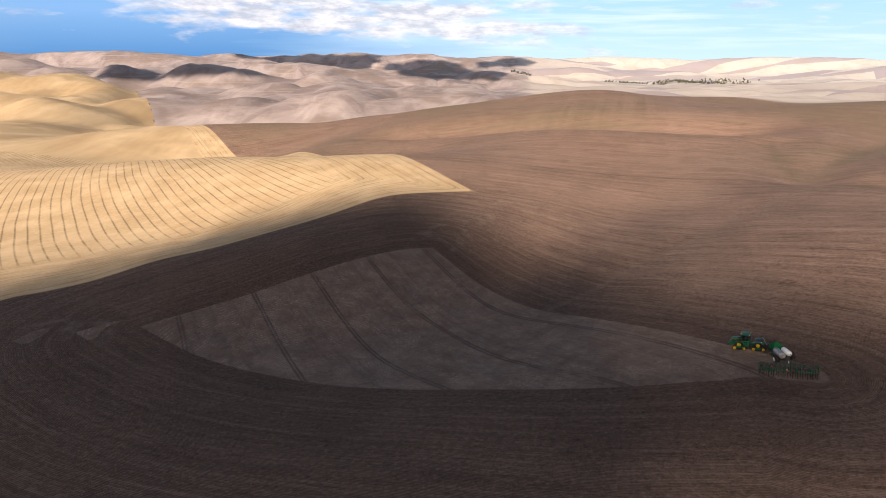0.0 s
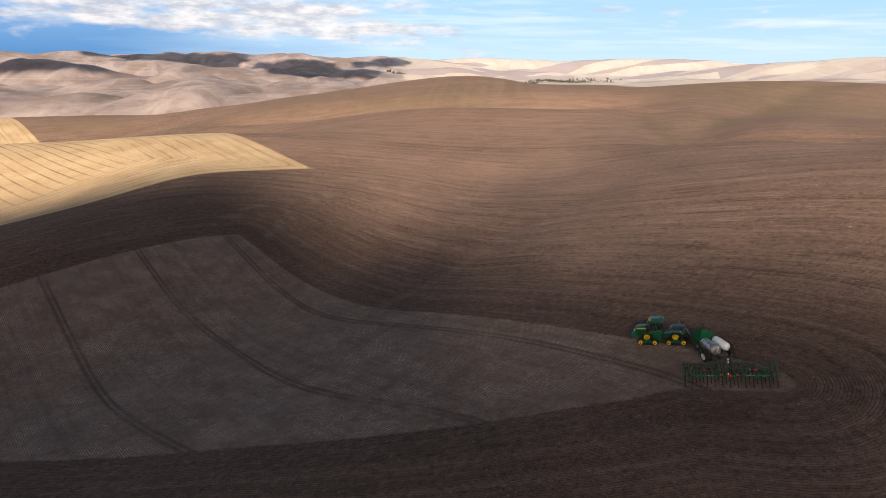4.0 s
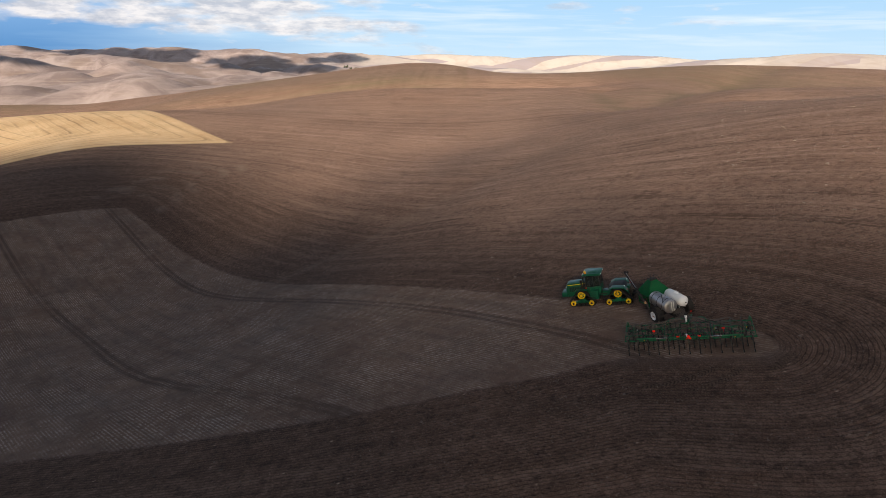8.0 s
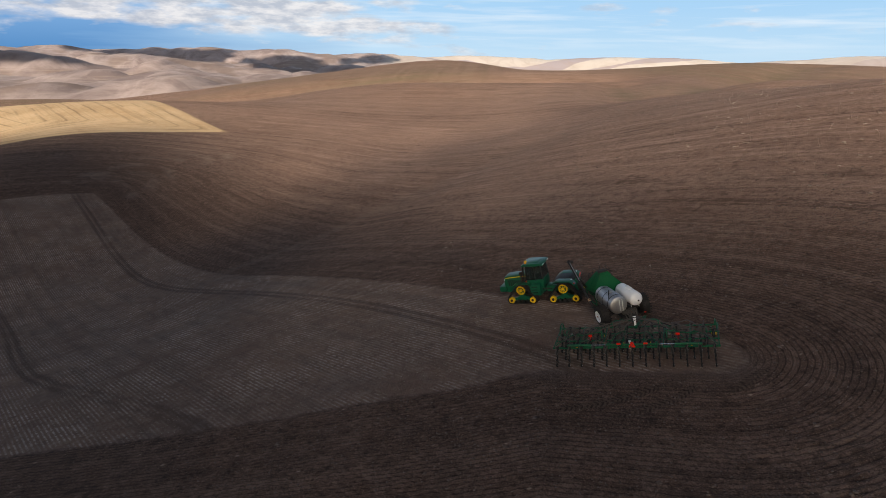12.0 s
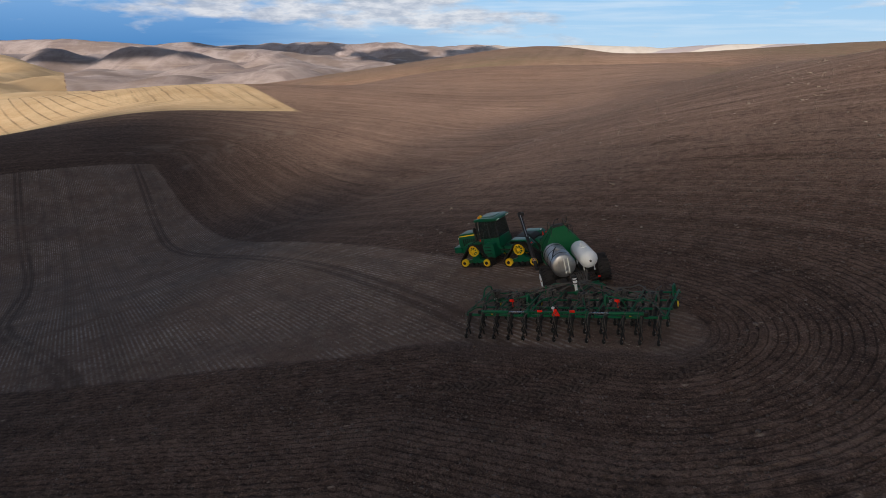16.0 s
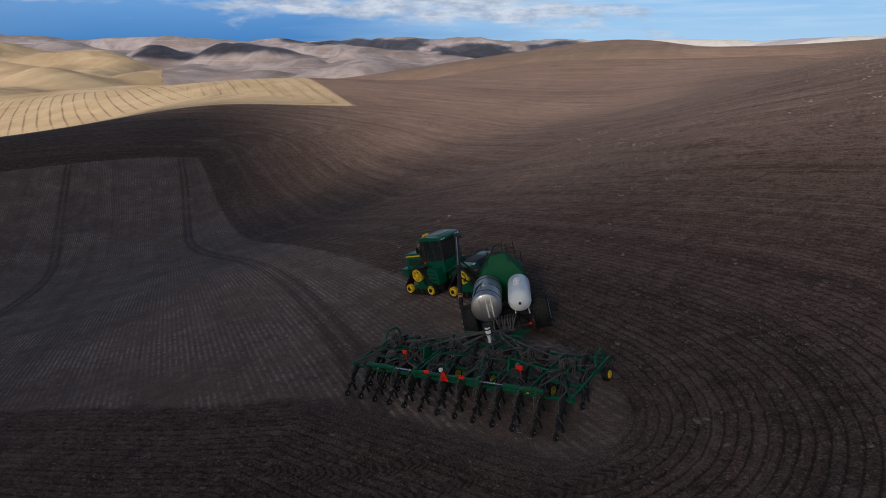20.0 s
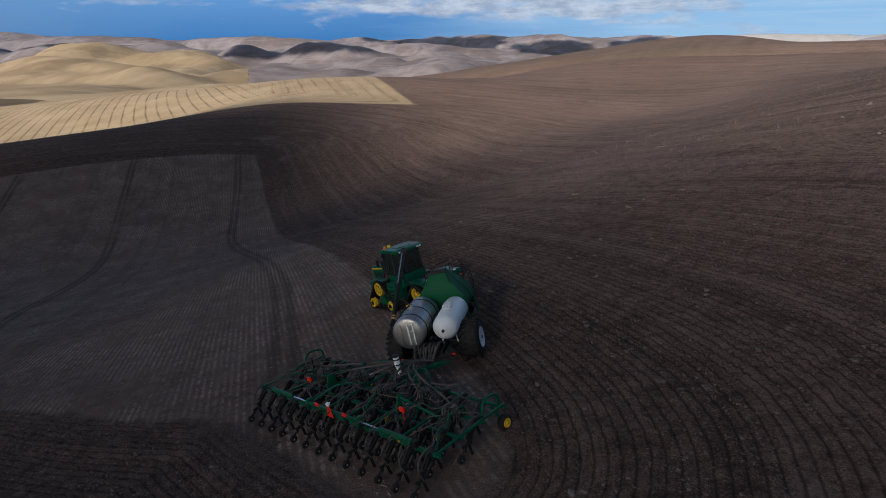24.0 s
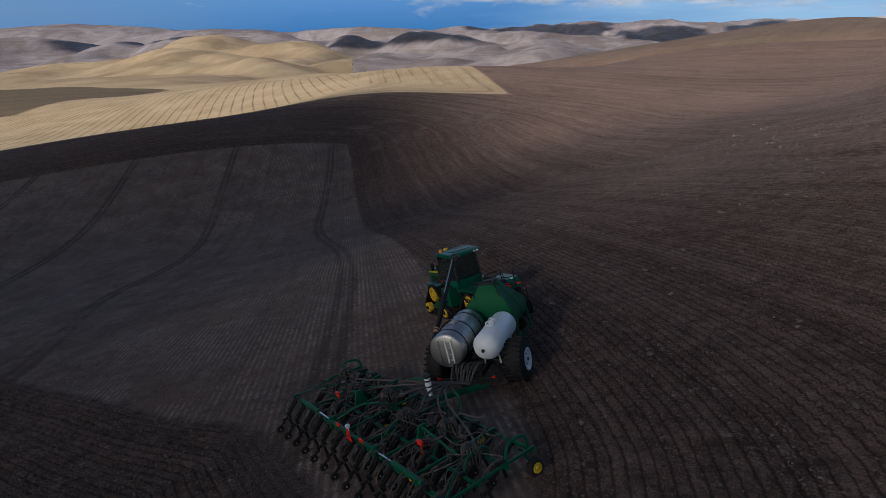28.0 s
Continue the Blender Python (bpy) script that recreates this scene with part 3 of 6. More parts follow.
    # soil darker on the left, fading out to the right and far off
    dark_left = 0.72 * np.clip((70 - x - 0.25 * (y - 340)) / 80, 0, 1) * np.clip((425 - y) / 60, 0, 1)
    hollow = line_distance(x, y, smooth_line(HOLLOW))
    hill = np.exp(-((x - 225) / 110) ** 2 - ((y - 730) / 90) ** 2)
    prints = {}
    for k, run in enumerate(PRINTS):
        line = smooth_line(run)
        prints["print_across_%d" % k] = line_distance(x, y, line) * line_side(x, y, line)
        (ax, ay), (bx, by) = run[0], run[-1]
        size = math.hypot(bx - ax, by - ay)
        prints["print_along_%d" % k] = ((x - ax) * (bx - ax) + (y - ay) * (by - ay)) / size
    unworked = patch
    for outline in SCRAPS:
        unworked = np.minimum(unworked, border(x, y, outline))
    swale = np.minimum(line_distance(x, y, smooth_line(SWALES[0])), line_distance(x, y, smooth_line(SWALES[1])))
    layers = dict(scuffs=scuffs, patch=patch, unworked=unworked, swale=swale, packed=line_distance(x, y, ((73.2, 134.6), (78.2, 131.4), (83.2, 128.4))), straw=straw, rows=wander, **ruts, gold=gold_zone, pink=pink_zone, cream=cream_zone,
                  green=green, lines=0.86 * x + 0.5 * y, swaths=0.83 * x + 0.56 * y + 0.0013 * (x + 190) * (y - 390), bare=border(x, y, BARE), dark_left=dark_left, hollow=hollow, hill=hill, passes=x - 0.3 * (y - 540), **prints)
    for name, values in layers.items():
        mesh.attributes.new(name, "FLOAT", "POINT").data.foreach_set("value", values.astype(np.float32))
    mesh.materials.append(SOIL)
    return tagged(new("ground", mesh), "rolling ploughed hills with golden stubble and unworked patch", "ground", kind="structure")


ground = build_ground()


# ---------------------------------------------------------------- paints
GREEN = painted("green_paint", (0.001, 0.084, 0.044), 0.34, dust=0.02, coat=0.14, gloss=0.3)
DRILL_GREEN = painted("drill_green", (0.002, 0.098, 0.043), 0.42, dust=0.04, gloss=0.25)
HOPPER_GREEN = painted("hopper_green", (0.001, 0.095, 0.034), 0.5, dust=0.03, gloss=0.12)
YELLOW = painted("yellow_paint", (0.80, 0.52, 0.012), 0.4, dust=0.25)
RUBBER = painted("rubber", (0.017, 0.016, 0.016), 0.8, dust=0.30, dust_colour=(0.09, 0.068, 0.054))
BLACK = painted("black_plastic", (0.012, 0.012, 0.013), 0.55, dust=0.25, dust_colour=(0.09, 0.068, 0.054))
IRON = painted("dark_iron", (0.035, 0.034, 0.034), 0.5, 0.6, dust=0.35)
STEEL = painted("stainless_steel", (0.52, 0.52, 0.53), 0.34, 0.9, dust=0.3)
CHROME = painted("chrome_rod", (0.75, 0.75, 0.76), 0.12, 1.0, dust=0.05)
WHITE = painted("white_enamel", (0.86, 0.87, 0.88), 0.3, dust=0.03)
HOSE = painted("hose_rubber", (0.100, 0.088, 0.079), 0.65, dust=0.3)
RED = painted("red_lens", (0.92, 0.022, 0.008), 0.35, dust=0.0)
AMBER = painted("amber_lens", (0.85, 0.33, 0.02), 0.3, dust=0.08)
LENS = painted("clear_lens", (0.85, 0.86, 0.82), 0.2, dust=0.05)
TAN = painted("tan_collar", (0.52, 0.30, 0.16), 0.5, dust=0.2)
RUST = painted("rusty_metering_parts", (0.30, 0.09, 0.045), 0.7, 0.3, dust=0.3)


def tinted_glass():
    n = Nodes("tinted_cab_glass")
    n.set(n.bsdf, "Base Color", rgb(0.10, 0.14, 0.14))
    n.set(n.bsdf, "Roughness", 0.05)
    n.set(n.bsdf, "Transmission Weight", 0.85)
    n.set(n.bsdf, "IOR", 1.45)
    return n.mat


GLASS = tinted_glass()


# ---------------------------------------------------------------- shaping
class Shape:
    """Collects simple solids in one bmesh. Axes: x ahead, y left, z up."""

    def __init__(self):
        self.bm = bmesh.new()

    def _place(self, verts, m):
        for v in verts:
            v.co = m @ v.co

    def box(self, centre, size, turn=(0, 0, 0), bevel=0.02, taper=None):
        made = bmesh.ops.create_cube(self.bm, size=1.0)["verts"]
        for v in made:
            v.co = Vector((v.co.x * size[0], v.co.y * size[1], v.co.z * size[2]))
            if taper and v.co.z > 0:
                v.co.x *= taper[0]
                v.co.y *= taper[1]
        if bevel > 0:
            edges = list({e for v in made for e in v.link_edges})
            made = bmesh.ops.bevel(self.bm, geom=edges, offset=min(bevel, min(size) * 0.4), segments=2, affect="EDGES", profile=0.6)["verts"]
        self._place(made, pose(*centre, *turn))
        return self

    def cyl(self, a, b, r, r2=None, seg=16, rim=0.0):
        a, b = Vector(a), Vector(b)
        made = bmesh.ops.create_cone(self.bm, cap_ends=True, segments=seg, radius1=r, radius2=r if r2 is None else r2, depth=(b - a).length)["verts"]
        if rim > 0:
            edges = [e for e in {e for v in made for e in v.link_edges} if abs(e.verts[0].co.z - e.verts[1].co.z) < 1e-6]
            made = list(set(bmesh.ops.bevel(self.bm, geom=edges, offset=rim, segments=2, affect="EDGES")["verts"]) | {v for v in made if v.is_valid})
        m = Matrix.Translation((a + b) / 2) @ (b - a).to_track_quat("Z", "Y").to_matrix().to_4x4()
        self._place(made, m)
        return self

    def lathe(self, profile, a, b, seg=24, capped=True):
        """Turns (distance along a-b, radius) pairs round the axis from a to b."""
        a, b = Vector(a), Vector(b)
        m = Matrix.Translation(a) @ (b - a).to_track_quat("Z", "Y").to_matrix().to_4x4()
        rings = []
        for h, r in profile:
            rings.append([self.bm.verts.new(m @ Vector((r * math.cos(2 * math.pi * k / seg), r * math.sin(2 * math.pi * k / seg), h))) for k in range(seg)])
        for lo, hi in zip(rings[:-1], rings[1:]):
            for k in range(seg):
                self.bm.faces.new((lo[k], lo[(k + 1) % seg], hi[(k + 1) % seg], hi[k]))
        if capped:
            self.bm.faces.new(rings[0][::-1])
            self.bm.faces.new(rings[-1])
        return self

    def tube(self, points, r, seg=8, steps=5):
        path = [Vector(p) for p in smooth_line(points, steps)] if len(points) > 2 else [Vector(p) for p in points]
        rings, up = [], Vector((0.03, 0.05, 1.0)).normalized()
        for i, p in enumerate(path):
            way = (path[min(i + 1, len(path) - 1)] - path[max(i - 1, 0)]).normalized()
            side = way.cross(up)
            side = side.normalized() if side.length > 0.05 else way.cross(Vector((1, 0, 0))).normalized()
            top = side.cross(way)
            rings.append([self.bm.verts.new(p + r * (math.cos(2 * math.pi * k / seg) * side + math.sin(2 * math.pi * k / seg) * top)) for k in range(seg)])
        for lo, hi in zip(rings[:-1], rings[1:]):
            for k in range(seg):
                self.bm.faces.new((lo[k], lo[(k + 1) % seg], hi[(k + 1) % seg], hi[k]))
        self.bm.faces.new(rings[0][::-1])
        self.bm.faces.new(rings[-1])
        return self

    def prism(self, profile, y0, y1, bevel=0.0):
        """Extrudes an outline of (x, z) pairs from y0 to y1."""
        left = [self.bm.verts.new((x, y0, z)) for x, z in profile]
        right = [self.bm.verts.new((x, y1, z)) for x, z in profile]
        n = len(profile)
        faces = [self.bm.faces.new(left), self.bm.faces.new(right[::-1])]
        for k in range(n):
            faces.append(self.bm.faces.new((left[k], right[k], right[(k + 1) % n], left[(k + 1) % n])))
        if bevel > 0:
            edges = list({e for f in faces for e in f.edges})
            bmesh.ops.bevel(self.bm, geom=edges, offset=bevel, segments=2, affect="EDGES", profile=0.6)
        return self

    def panel(self, corners, thick):
        """A plate with four or more corners, thickened along its normal."""
        c = [Vector(p) for p in corners]
        normal = (c[1] - c[0]).cross(c[-1] - c[0]).normalized() * thick
        low = [self.bm.verts.new(p) for p in c]
        top = [self.bm.verts.new(p + normal) for p in c]
        n = len(c)
        self.bm.faces.new(low[::-1])
        self.bm.faces.new(top)
        for k in range(n):
            self.bm.faces.new((low[k], low[(k + 1) % n], top[(k + 1) % n], top[k]))
        return self


def part(name, shape, material, parent, label="", at=None, smooth=True):
    """Links a shape as one mesh object under a thing or a part."""
    bm = shape.bm
    bmesh.ops.recalc_face_normals(bm, faces=bm.faces)
    if at is not None:
        bmesh.ops.transform(bm, matrix=at, verts=bm.verts)
    mesh = bpy.data.meshes.new(name)
    bm.to_mesh(mesh)
    bm.free()
    mesh.materials.append(material)
    if smooth:
        mesh.shade_smooth()
        mesh.set_sharp_from_angle(angle=radians(38))
    ob = new(name, mesh)
    ob.parent = parent
    if label:
        tagged(ob, label)
    return ob


def stand(name, x, y, heading, half_length, half_width, sink=0.04):
    """An empty on the ground at x, y that faces heading (degrees from +x), tilted with the slope."""
    c, s = math.cos(radians(heading)), math.sin(radians(heading))
    ahead = Vector((c * 2 * half_length, s * 2 * half_length, spot(x + c * half_length, y + s * half_length) - spot(x - c * half_length, y - s * half_length))).normalized()
    left = Vector((-s * 2 * half_width, c * 2 * half_width, spot(x - s * half_width, y + c * half_width) - spot(x + s * half_width, y - c * half_width)))
    up = ahead.cross(left).normalized()
    left = up.cross(ahead)
    mid = sum(spot(x + c * a * half_length - s * b * half_width, y + s * a * half_length + c * b * half_width) for a in (-1, 1) for b in (-1, 1)) / 4
    m = Matrix((ahead, left, up)).transposed().to_4x4()
    m.translation = (x, y, mid - sink)
    ob = new(name)
    ob.empty_display_size = 0.5
    ob.matrix_world = m
    return ob


# ---------------------------------------------------------------- tractor
def track_outline(grow=0.0):
    """The rounded triangle that a rubber track makes round its three wheels, as (x, z) pairs."""
    wheels = ((-1.12, 0.45, 0.37), (1.12, 0.45, 0.37), (0.0, 1.46, 0.52))
    points = []
    for cx, cz, r in wheels:
        for k in range(40):
            a = 2 * math.pi * k / 40
            points.append((cx + (r + grow) * math.cos(a), cz + (r + grow) * math.sin(a)))
    points.sort()

    def half(run):
        hull = []
        for p in run:
            while len(hull) > 1 and (hull[-1][0] - hull[-2][0]) * (p[1] - hull[-2][1]) - (hull[-1][1] - hull[-2][1]) * (p[0] - hull[-2][0]) <= 1e-9:
                hull.pop()
            hull.append(p)
        return hull[:-1]
    return half(points) + half(points[::-1])


def even_walk(points, step):
    """Places at even steps along a closed outline, with the way at each."""
    made, carry = [], 0.0
    for (ax, az), (bx, bz) in zip(points, points[1:] + points[:1]):
        d = math.hypot(bx - ax, bz - az)
        at = carry
        while at < d:
            made.append((ax + (bx - ax) * at / d, az + (bz - az) * at / d, (bx - ax) / d, (bz - az) / d))
            at += step
        carry = at - d
    return made


def track_unit(tractor, m, side):
    """One track: belt with lugs, drive wheel, two idlers, rollers and their frame. side: 1 left, -1 right."""
    width = 0.76
    outer, inner = track_outline(0.07), track_outline(0.0)
    belt = Shape()
    for run in (outer, inner):
        rows = [[belt.bm.verts.new((x, y, z)) for x, z in run] for y in (-width / 2, width / 2)]
        for k in range(len(run)):
            belt.bm.faces.new((rows[0][k], rows[0][(k + 1) % len(run)], rows[1][(k + 1) % len(run)], rows[1][k]))
    for y in (-width / 2, width / 2):
        a = [belt.bm.verts.new((x, y, z)) for x, z in outer]
        for k in range(len(a)):
            x0, z0 = outer[k]
            x1, z1 = outer[(k + 1) % len(a)]
            mid = Vector((0, 0, 0.85))
            p0, p1 = Vector((x0, 0, z0)), Vector((x1, 0, z1))
            q0, q1 = p0 + (mid - p0).normalized() * 0.09, p1 + (mid - p1).normalized() * 0.09
            belt.bm.faces.new((a[k], a[(k + 1) % len(a)], belt.bm.verts.new((q1.x, y, q1.z)), belt.bm.verts.new((q0.x, y, q0.z))))
    for k, (x, z, dx, dz) in enumerate(even_walk(outer, 0.165)):
        angle = -math.degrees(math.atan2(dz, dx))
        for half in (-1, 1):
            belt.box((x + dz * 0.022, half * width * 0.24, z - dx * 0.022), (0.062, width * 0.50, 0.06), (0, angle, half * 22), bevel=0)
    unit = part("track", belt, RUBBER, tractor, "black rubber track with chevron lugs", at=m)
    face = side * (width / 2 + 0.02)
    ends = ((0, face - side * 0.06, 1.46), (0, face + side * 0.94, 1.46))
    wheel = Shape().lathe(((-0.20, 0.35), (-0.20, 0.45), (0.0, 0.455), (0.04, 0.44), (0.05, 0.37), (0.0, 0.35), (-0.20, 0.35)), *ends, 32, False)
    wheel.lathe(((-0.10, 0.13), (0.03, 0.13), (0.05, 0.09), (0.06, 0.04)), *ends, 18)
    for k in range(8):
        a = 2 * math.pi * k / 8
        wheel.box((0.26 * math.cos(a), face - side * 0.06, 1.46 + 0.26 * math.sin(a)), (0.26, 0.05, 0.05), (0, -math.degrees(a), 0), bevel=0.012)
    part("drive_wheel", wheel, YELLOW, unit, "yellow spoked drive wheel", at=m)
    for x in (-1.12, 1.12):
        idler = Shape().lathe(((-0.25, 0.20), (-0.25, 0.30), (0.0, 0.315), (0.03, 0.30), (0.03, 0.25), (-0.02, 0.20), (0.0, 0.13), (0.05, 0.11), (0.06, 0.05)),
                              (x, face - side * 0.02, 0.45), (x, face + side * 0.98, 0.45), 24)
        part("idler_wheel", idler, YELLOW, unit, "yellow idler wheel", at=m)
        part("hub", Shape().cyl((x, face, 0.45), (x, face + side * 0.08, 0.45), 0.13, seg=16, rim=0.015), BLACK, unit, at=m)
    for x in (-0.48, 0.0, 0.48):
        part("roller", Shape().cyl((x, -0.3, 0.27), (x, 0.3, 0.27), 0.17, seg=16, rim=0.02), BLACK, unit, at=m)
    frame_piece = Shape().prism([(-1.08, 0.36), (1.08, 0.36), (1.08, 0.55), (0.34, 0.70), (0.13, 1.40), (-0.13, 1.40), (-0.34, 0.70), (-1.08, 0.55)], -0.16, 0.16, 0.02)
    part("track_frame", frame_piece, GREEN, unit, at=m)


def build_tractor(x, y, heading, bend):
    """An articulated tractor on four tracks. bend: degrees by which the rear half is turned."""
    t = stand("tractor", x, y, heading, 1.2, 1.1)
    tagged(t, "green articulated tractor on four black rubber tracks with yellow wheels", "tractor")
    rear = pose(-2.15, 0, 0) @ pose(0, 0, 0, 0, 0, bend) @ pose(-2.15, 0, 0)
    for side in (1, -1):
        track_unit(t, pose(0, side * 1.17, 0), side)
        track_unit(t, rear @ pose(0, side * 1.17, 0), side)

    # front half
    chassis = Shape().box((-0.1, 0, 0.95), (4.2, 0.85, 0.55), bevel=0.05).box((0, 0, 1.15), (0.7, 1.9, 0.4), bevel=0.05)
    part("front_chassis", chassis, GREEN, t)
    weights = Shape().box((2.25, 0, 1.08), (0.75, 1.35, 0.55), bevel=0.07)
    for k in range(6):
        weights.box((2.64, -0.5 + 0.2 * k, 1.08), (0.06, 0.14, 0.46), bevel=0.02)
    part("front_weight", weights, GREEN, t, "green front weight block")
    hood = Shape().prism([(-0.55, 1.25), (1.95, 1.25), (2.02, 1.6), (1.90, 2.38), (1.70, 2.47), (-0.55, 2.66)], -0.62, 0.62, 0.09)
    hood_part = part("hood", hood, GREEN, t)
    for side in (1, -1):
        stripe = Shape().panel([(-0.45, side * 0.628, 2.40), (1.80, side * 0.628, 2.24), (1.80, side * 0.628, 2.31), (-0.45, side * 0.628, 2.50)], 0.012 * -side)
        part("stripe", stripe, YELLOW, hood_part, "yellow side stripe")
        grille = Shape()
        for k in range(7):
            grille.box((0.15 + 0.22 * k, side * 0.628, 1.78 - 0.008 * k), (0.12, 0.02, 0.62), bevel=0.008)
        part("side_grille", grille, BLACK, hood_part)
        lamp = Shape().box((1.985, side * 0.40, 2.05), (0.05, 0.30, 0.20), (0, -8, 0), bevel=0.03)
        part("headlight", lamp, LENS, hood_part)
    part("front_grille", Shape().box((2.0, 0, 1.72), (0.05, 0.95, 0.55), (0, -6, 0), bevel=0.03), BLACK, hood_part)
    part("exhaust_stack", Shape().cyl((-0.35, 0.78, 1.9), (-0.35, 0.78, 2.35), 0.13).cyl((-0.35, 0.78, 2.35), (-0.35, 0.78, 3.25), 0.085).tube([(-0.35, 0.78, 3.2), (-0.36, 0.79, 3.36), (-0.45, 0.82, 3.44)], 0.085),
         BLACK, t, "black exhaust stack")
    part("air_intake", Shape().cyl((-0.05, 0.76, 1.9), (-0.05, 0.76, 2.65), 0.11).cyl((-0.05, 0.76, 2.6), (-0.05, 0.76, 2.95), 0.16, seg=18, rim=0.03), BLACK, t)

    # cab
    tub = Shape().prism([(-2.32, 1.30), (-0.55, 1.30), (-0.50, 2.05), (-2.36, 2.15)], -0.88, 0.88, 0.06)
    cab = part("cab", tub, GREEN, t, "green cab with tinted windows")
    for px, py, qx, qy, r in ((-0.52, 0.82, -0.68, 0.80, 0.055), (-0.52, -0.82, -0.68, -0.80, 0.055), (-2.32, 0.80, -2.22, 0.76, 0.06), (-2.32, -0.80, -2.22, -0.76, 0.06), (-1.55, 0.86, -1.52, 0.84, 0.045), (-1.55, -0.86, -1.52, -0.84, 0.045)):
        part("cab_post", Shape().cyl((px, py, 2.0), (qx, qy, 3.55), r, seg=10), BLACK, cab)
    for side in (1, -1):
        part("side_window", Shape().panel([(-0.58, side * 0.855, 2.08), (-1.52, side * 0.865, 2.08), (-1.50, side * 0.835, 3.52), (-0.70, side * 0.825, 3.52)], 0.012), GLASS, cab)
        part("side_window", Shape().panel([(-1.58, side * 0.865, 2.12), (-2.28, side * 0.83, 2.12), (-2.20, side * 0.79, 3.52), (-1.55, side * 0.835, 3.52)], 0.012), GLASS, cab)
    part("windscreen", Shape().panel([(-0.50, 0.78, 2.08), (-0.50, -0.78, 2.08), (-0.66, -0.76, 3.52), (-0.66, 0.76, 3.52)], 0.012), GLASS, cab)
    part("rear_window", Shape().panel([(-2.34, -0.76, 2.18), (-2.34, 0.76, 2.18), (-2.23, 0.72, 3.52), (-2.23, -0.72, 3.52)], 0.012), GLASS, cab)
    roof = Shape().prism([(-2.52, 3.54), (-0.36, 3.54), (-0.30, 3.63), (-0.42, 3.74), (-1.0, 3.80), (-2.2, 3.78), (-2.50, 3.70), (-2.56, 3.62)], -1.0, 1.0, 0.05)
    roof_part = part("roof", roof, GREEN, cab)
    part("roof_hatch", Shape().box((-1.45, 0, 3.80), (1.05, 1.15, 0.04), bevel=0.02), GREEN, roof_part)
    for x, spread in ((-2.55, (-0.78, -0.58, 0.58, 0.78)), (-0.32, (-0.8, -0.6, -0.25, 0.25, 0.6, 0.8))):
        for yy in spread:
            part("work_light", Shape().box((x, yy, 3.63), (0.05, 0.15, 0.08), bevel=0.02), LENS, roof_part)
    part("beacon", Shape().lathe(((0, 0.10), (0.10, 0.11), (0.16, 0.09), (0.19, 0.03)), (-0.72, 0.70, 3.76), (-0.72, 0.70, 4.76), 16), AMBER, roof_part, "amber roof beacon")
    part("receiver", Shape().lathe(((0, 0.15), (0.08, 0.16), (0.15, 0.10), (0.17, 0.02)), (-0.55, 0.25, 3.75), (-0.55, 0.25, 4.75), 18), YELLOW, roof_part, "yellow satellite receiver")
    seat = Shape().box((-1.75, 0, 2.15), (0.55, 0.55, 0.16), bevel=0.06).box((-2.0, 0, 2.5), (0.14, 0.52, 0.65), (0, -8, 0), bevel=0.06)
    part("seat", seat, BLACK, cab)
    part("steering_wheel", Shape().cyl((-0.85, 0, 2.0), (-1.05, 0, 2.45), 0.05).cyl((-1.03, 0, 2.44), (-1.06, 0, 2.48), 0.2, seg=20), BLACK, cab)
    for side in (1, -1):
        part("mirror", Shape().tube([(-0.6, side * 0.9, 3.3), (-0.5, side * 1.2, 3.32), (-0.5, side * 1.35, 3.25)], 0.02).box((-0.5, side * 1.36, 3.0), (0.06, 0.20, 0.42), bevel=0.03), BLACK, cab)
        part("marker_lamp", Shape().box((-0.6, side * 1.02, 2.0), (0.10, 0.10, 0.16), bevel=0.03), RED, cab)
        tank = Shape().prism([(-2.05, 0.62), (-1.05, 0.62), (-0.98, 1.5), (-1.1, 1.75), (-2.05, 1.75)], side * 0.62, side * 1.42, 0.06)
        part("fuel_tank", tank, GREEN, t, "green side tank under the cab")
        for k in range(4):
            part("step", Shape().box((-1.45, side * (1.50 - 0.04 * k), 0.70 + 0.27 * k), (0.60, 0.16, 0.04), bevel=0.01), BLACK, t)
        part("grab_rail", Shape().tube([(-1.12, side * 1.45, 1.7), (-1.08, side * 1.2, 2.2), (-1.1, side * 0.95, 2.7)], 0.018), BLACK, t)
        part("front_fender", Shape().prism([(-0.75, 1.80), (0.55, 1.80), (0.80, 1.66), (0.83, 1.70), (0.57, 1.86), (-0.75, 1.86)], side * 0.78, side * 1.45, 0.01), GREEN, t)

    # rear half
    part("rear_chassis", Shape().box((0.35, 0, 0.95), (3.2, 0.9, 0.6), bevel=0.05).box((0, 0, 1.15), (0.7, 1.9, 0.4), bevel=0.05).box((-0.9, 0, 1.35), (0.9, 0.8, 0.7), bevel=0.06), GREEN, t, at=rear)
    part("rear_deck", Shape().prism([(-0.95, 1.55), (1.15, 1.45), (1.15, 1.75), (0.6, 2.02), (-0.6, 2.06), (-0.95, 1.85)], -0.72, 0.72, 0.08), BLACK, t, "black rear deck", at=rear)
    for side in (1, -1):
        guard = Shape().prism([(-1.15, 1.52), (-0.75, 1.92), (0.55, 1.96), (1.05, 1.70), (1.08, 1.76), (0.57, 2.04), (-0.78, 2.00), (-1.20, 1.57)], side * 0.74, side * 1.52, 0.015)
        fender = part("rear_fender", guard, GREEN, t, at=rear)
        part("tail_lamp", Shape().box((-1.12, side * 1.28, 1.70), (0.06, 0.22, 0.12), (0, 45, 0), bevel=0.02), RED, fender, at=rear)
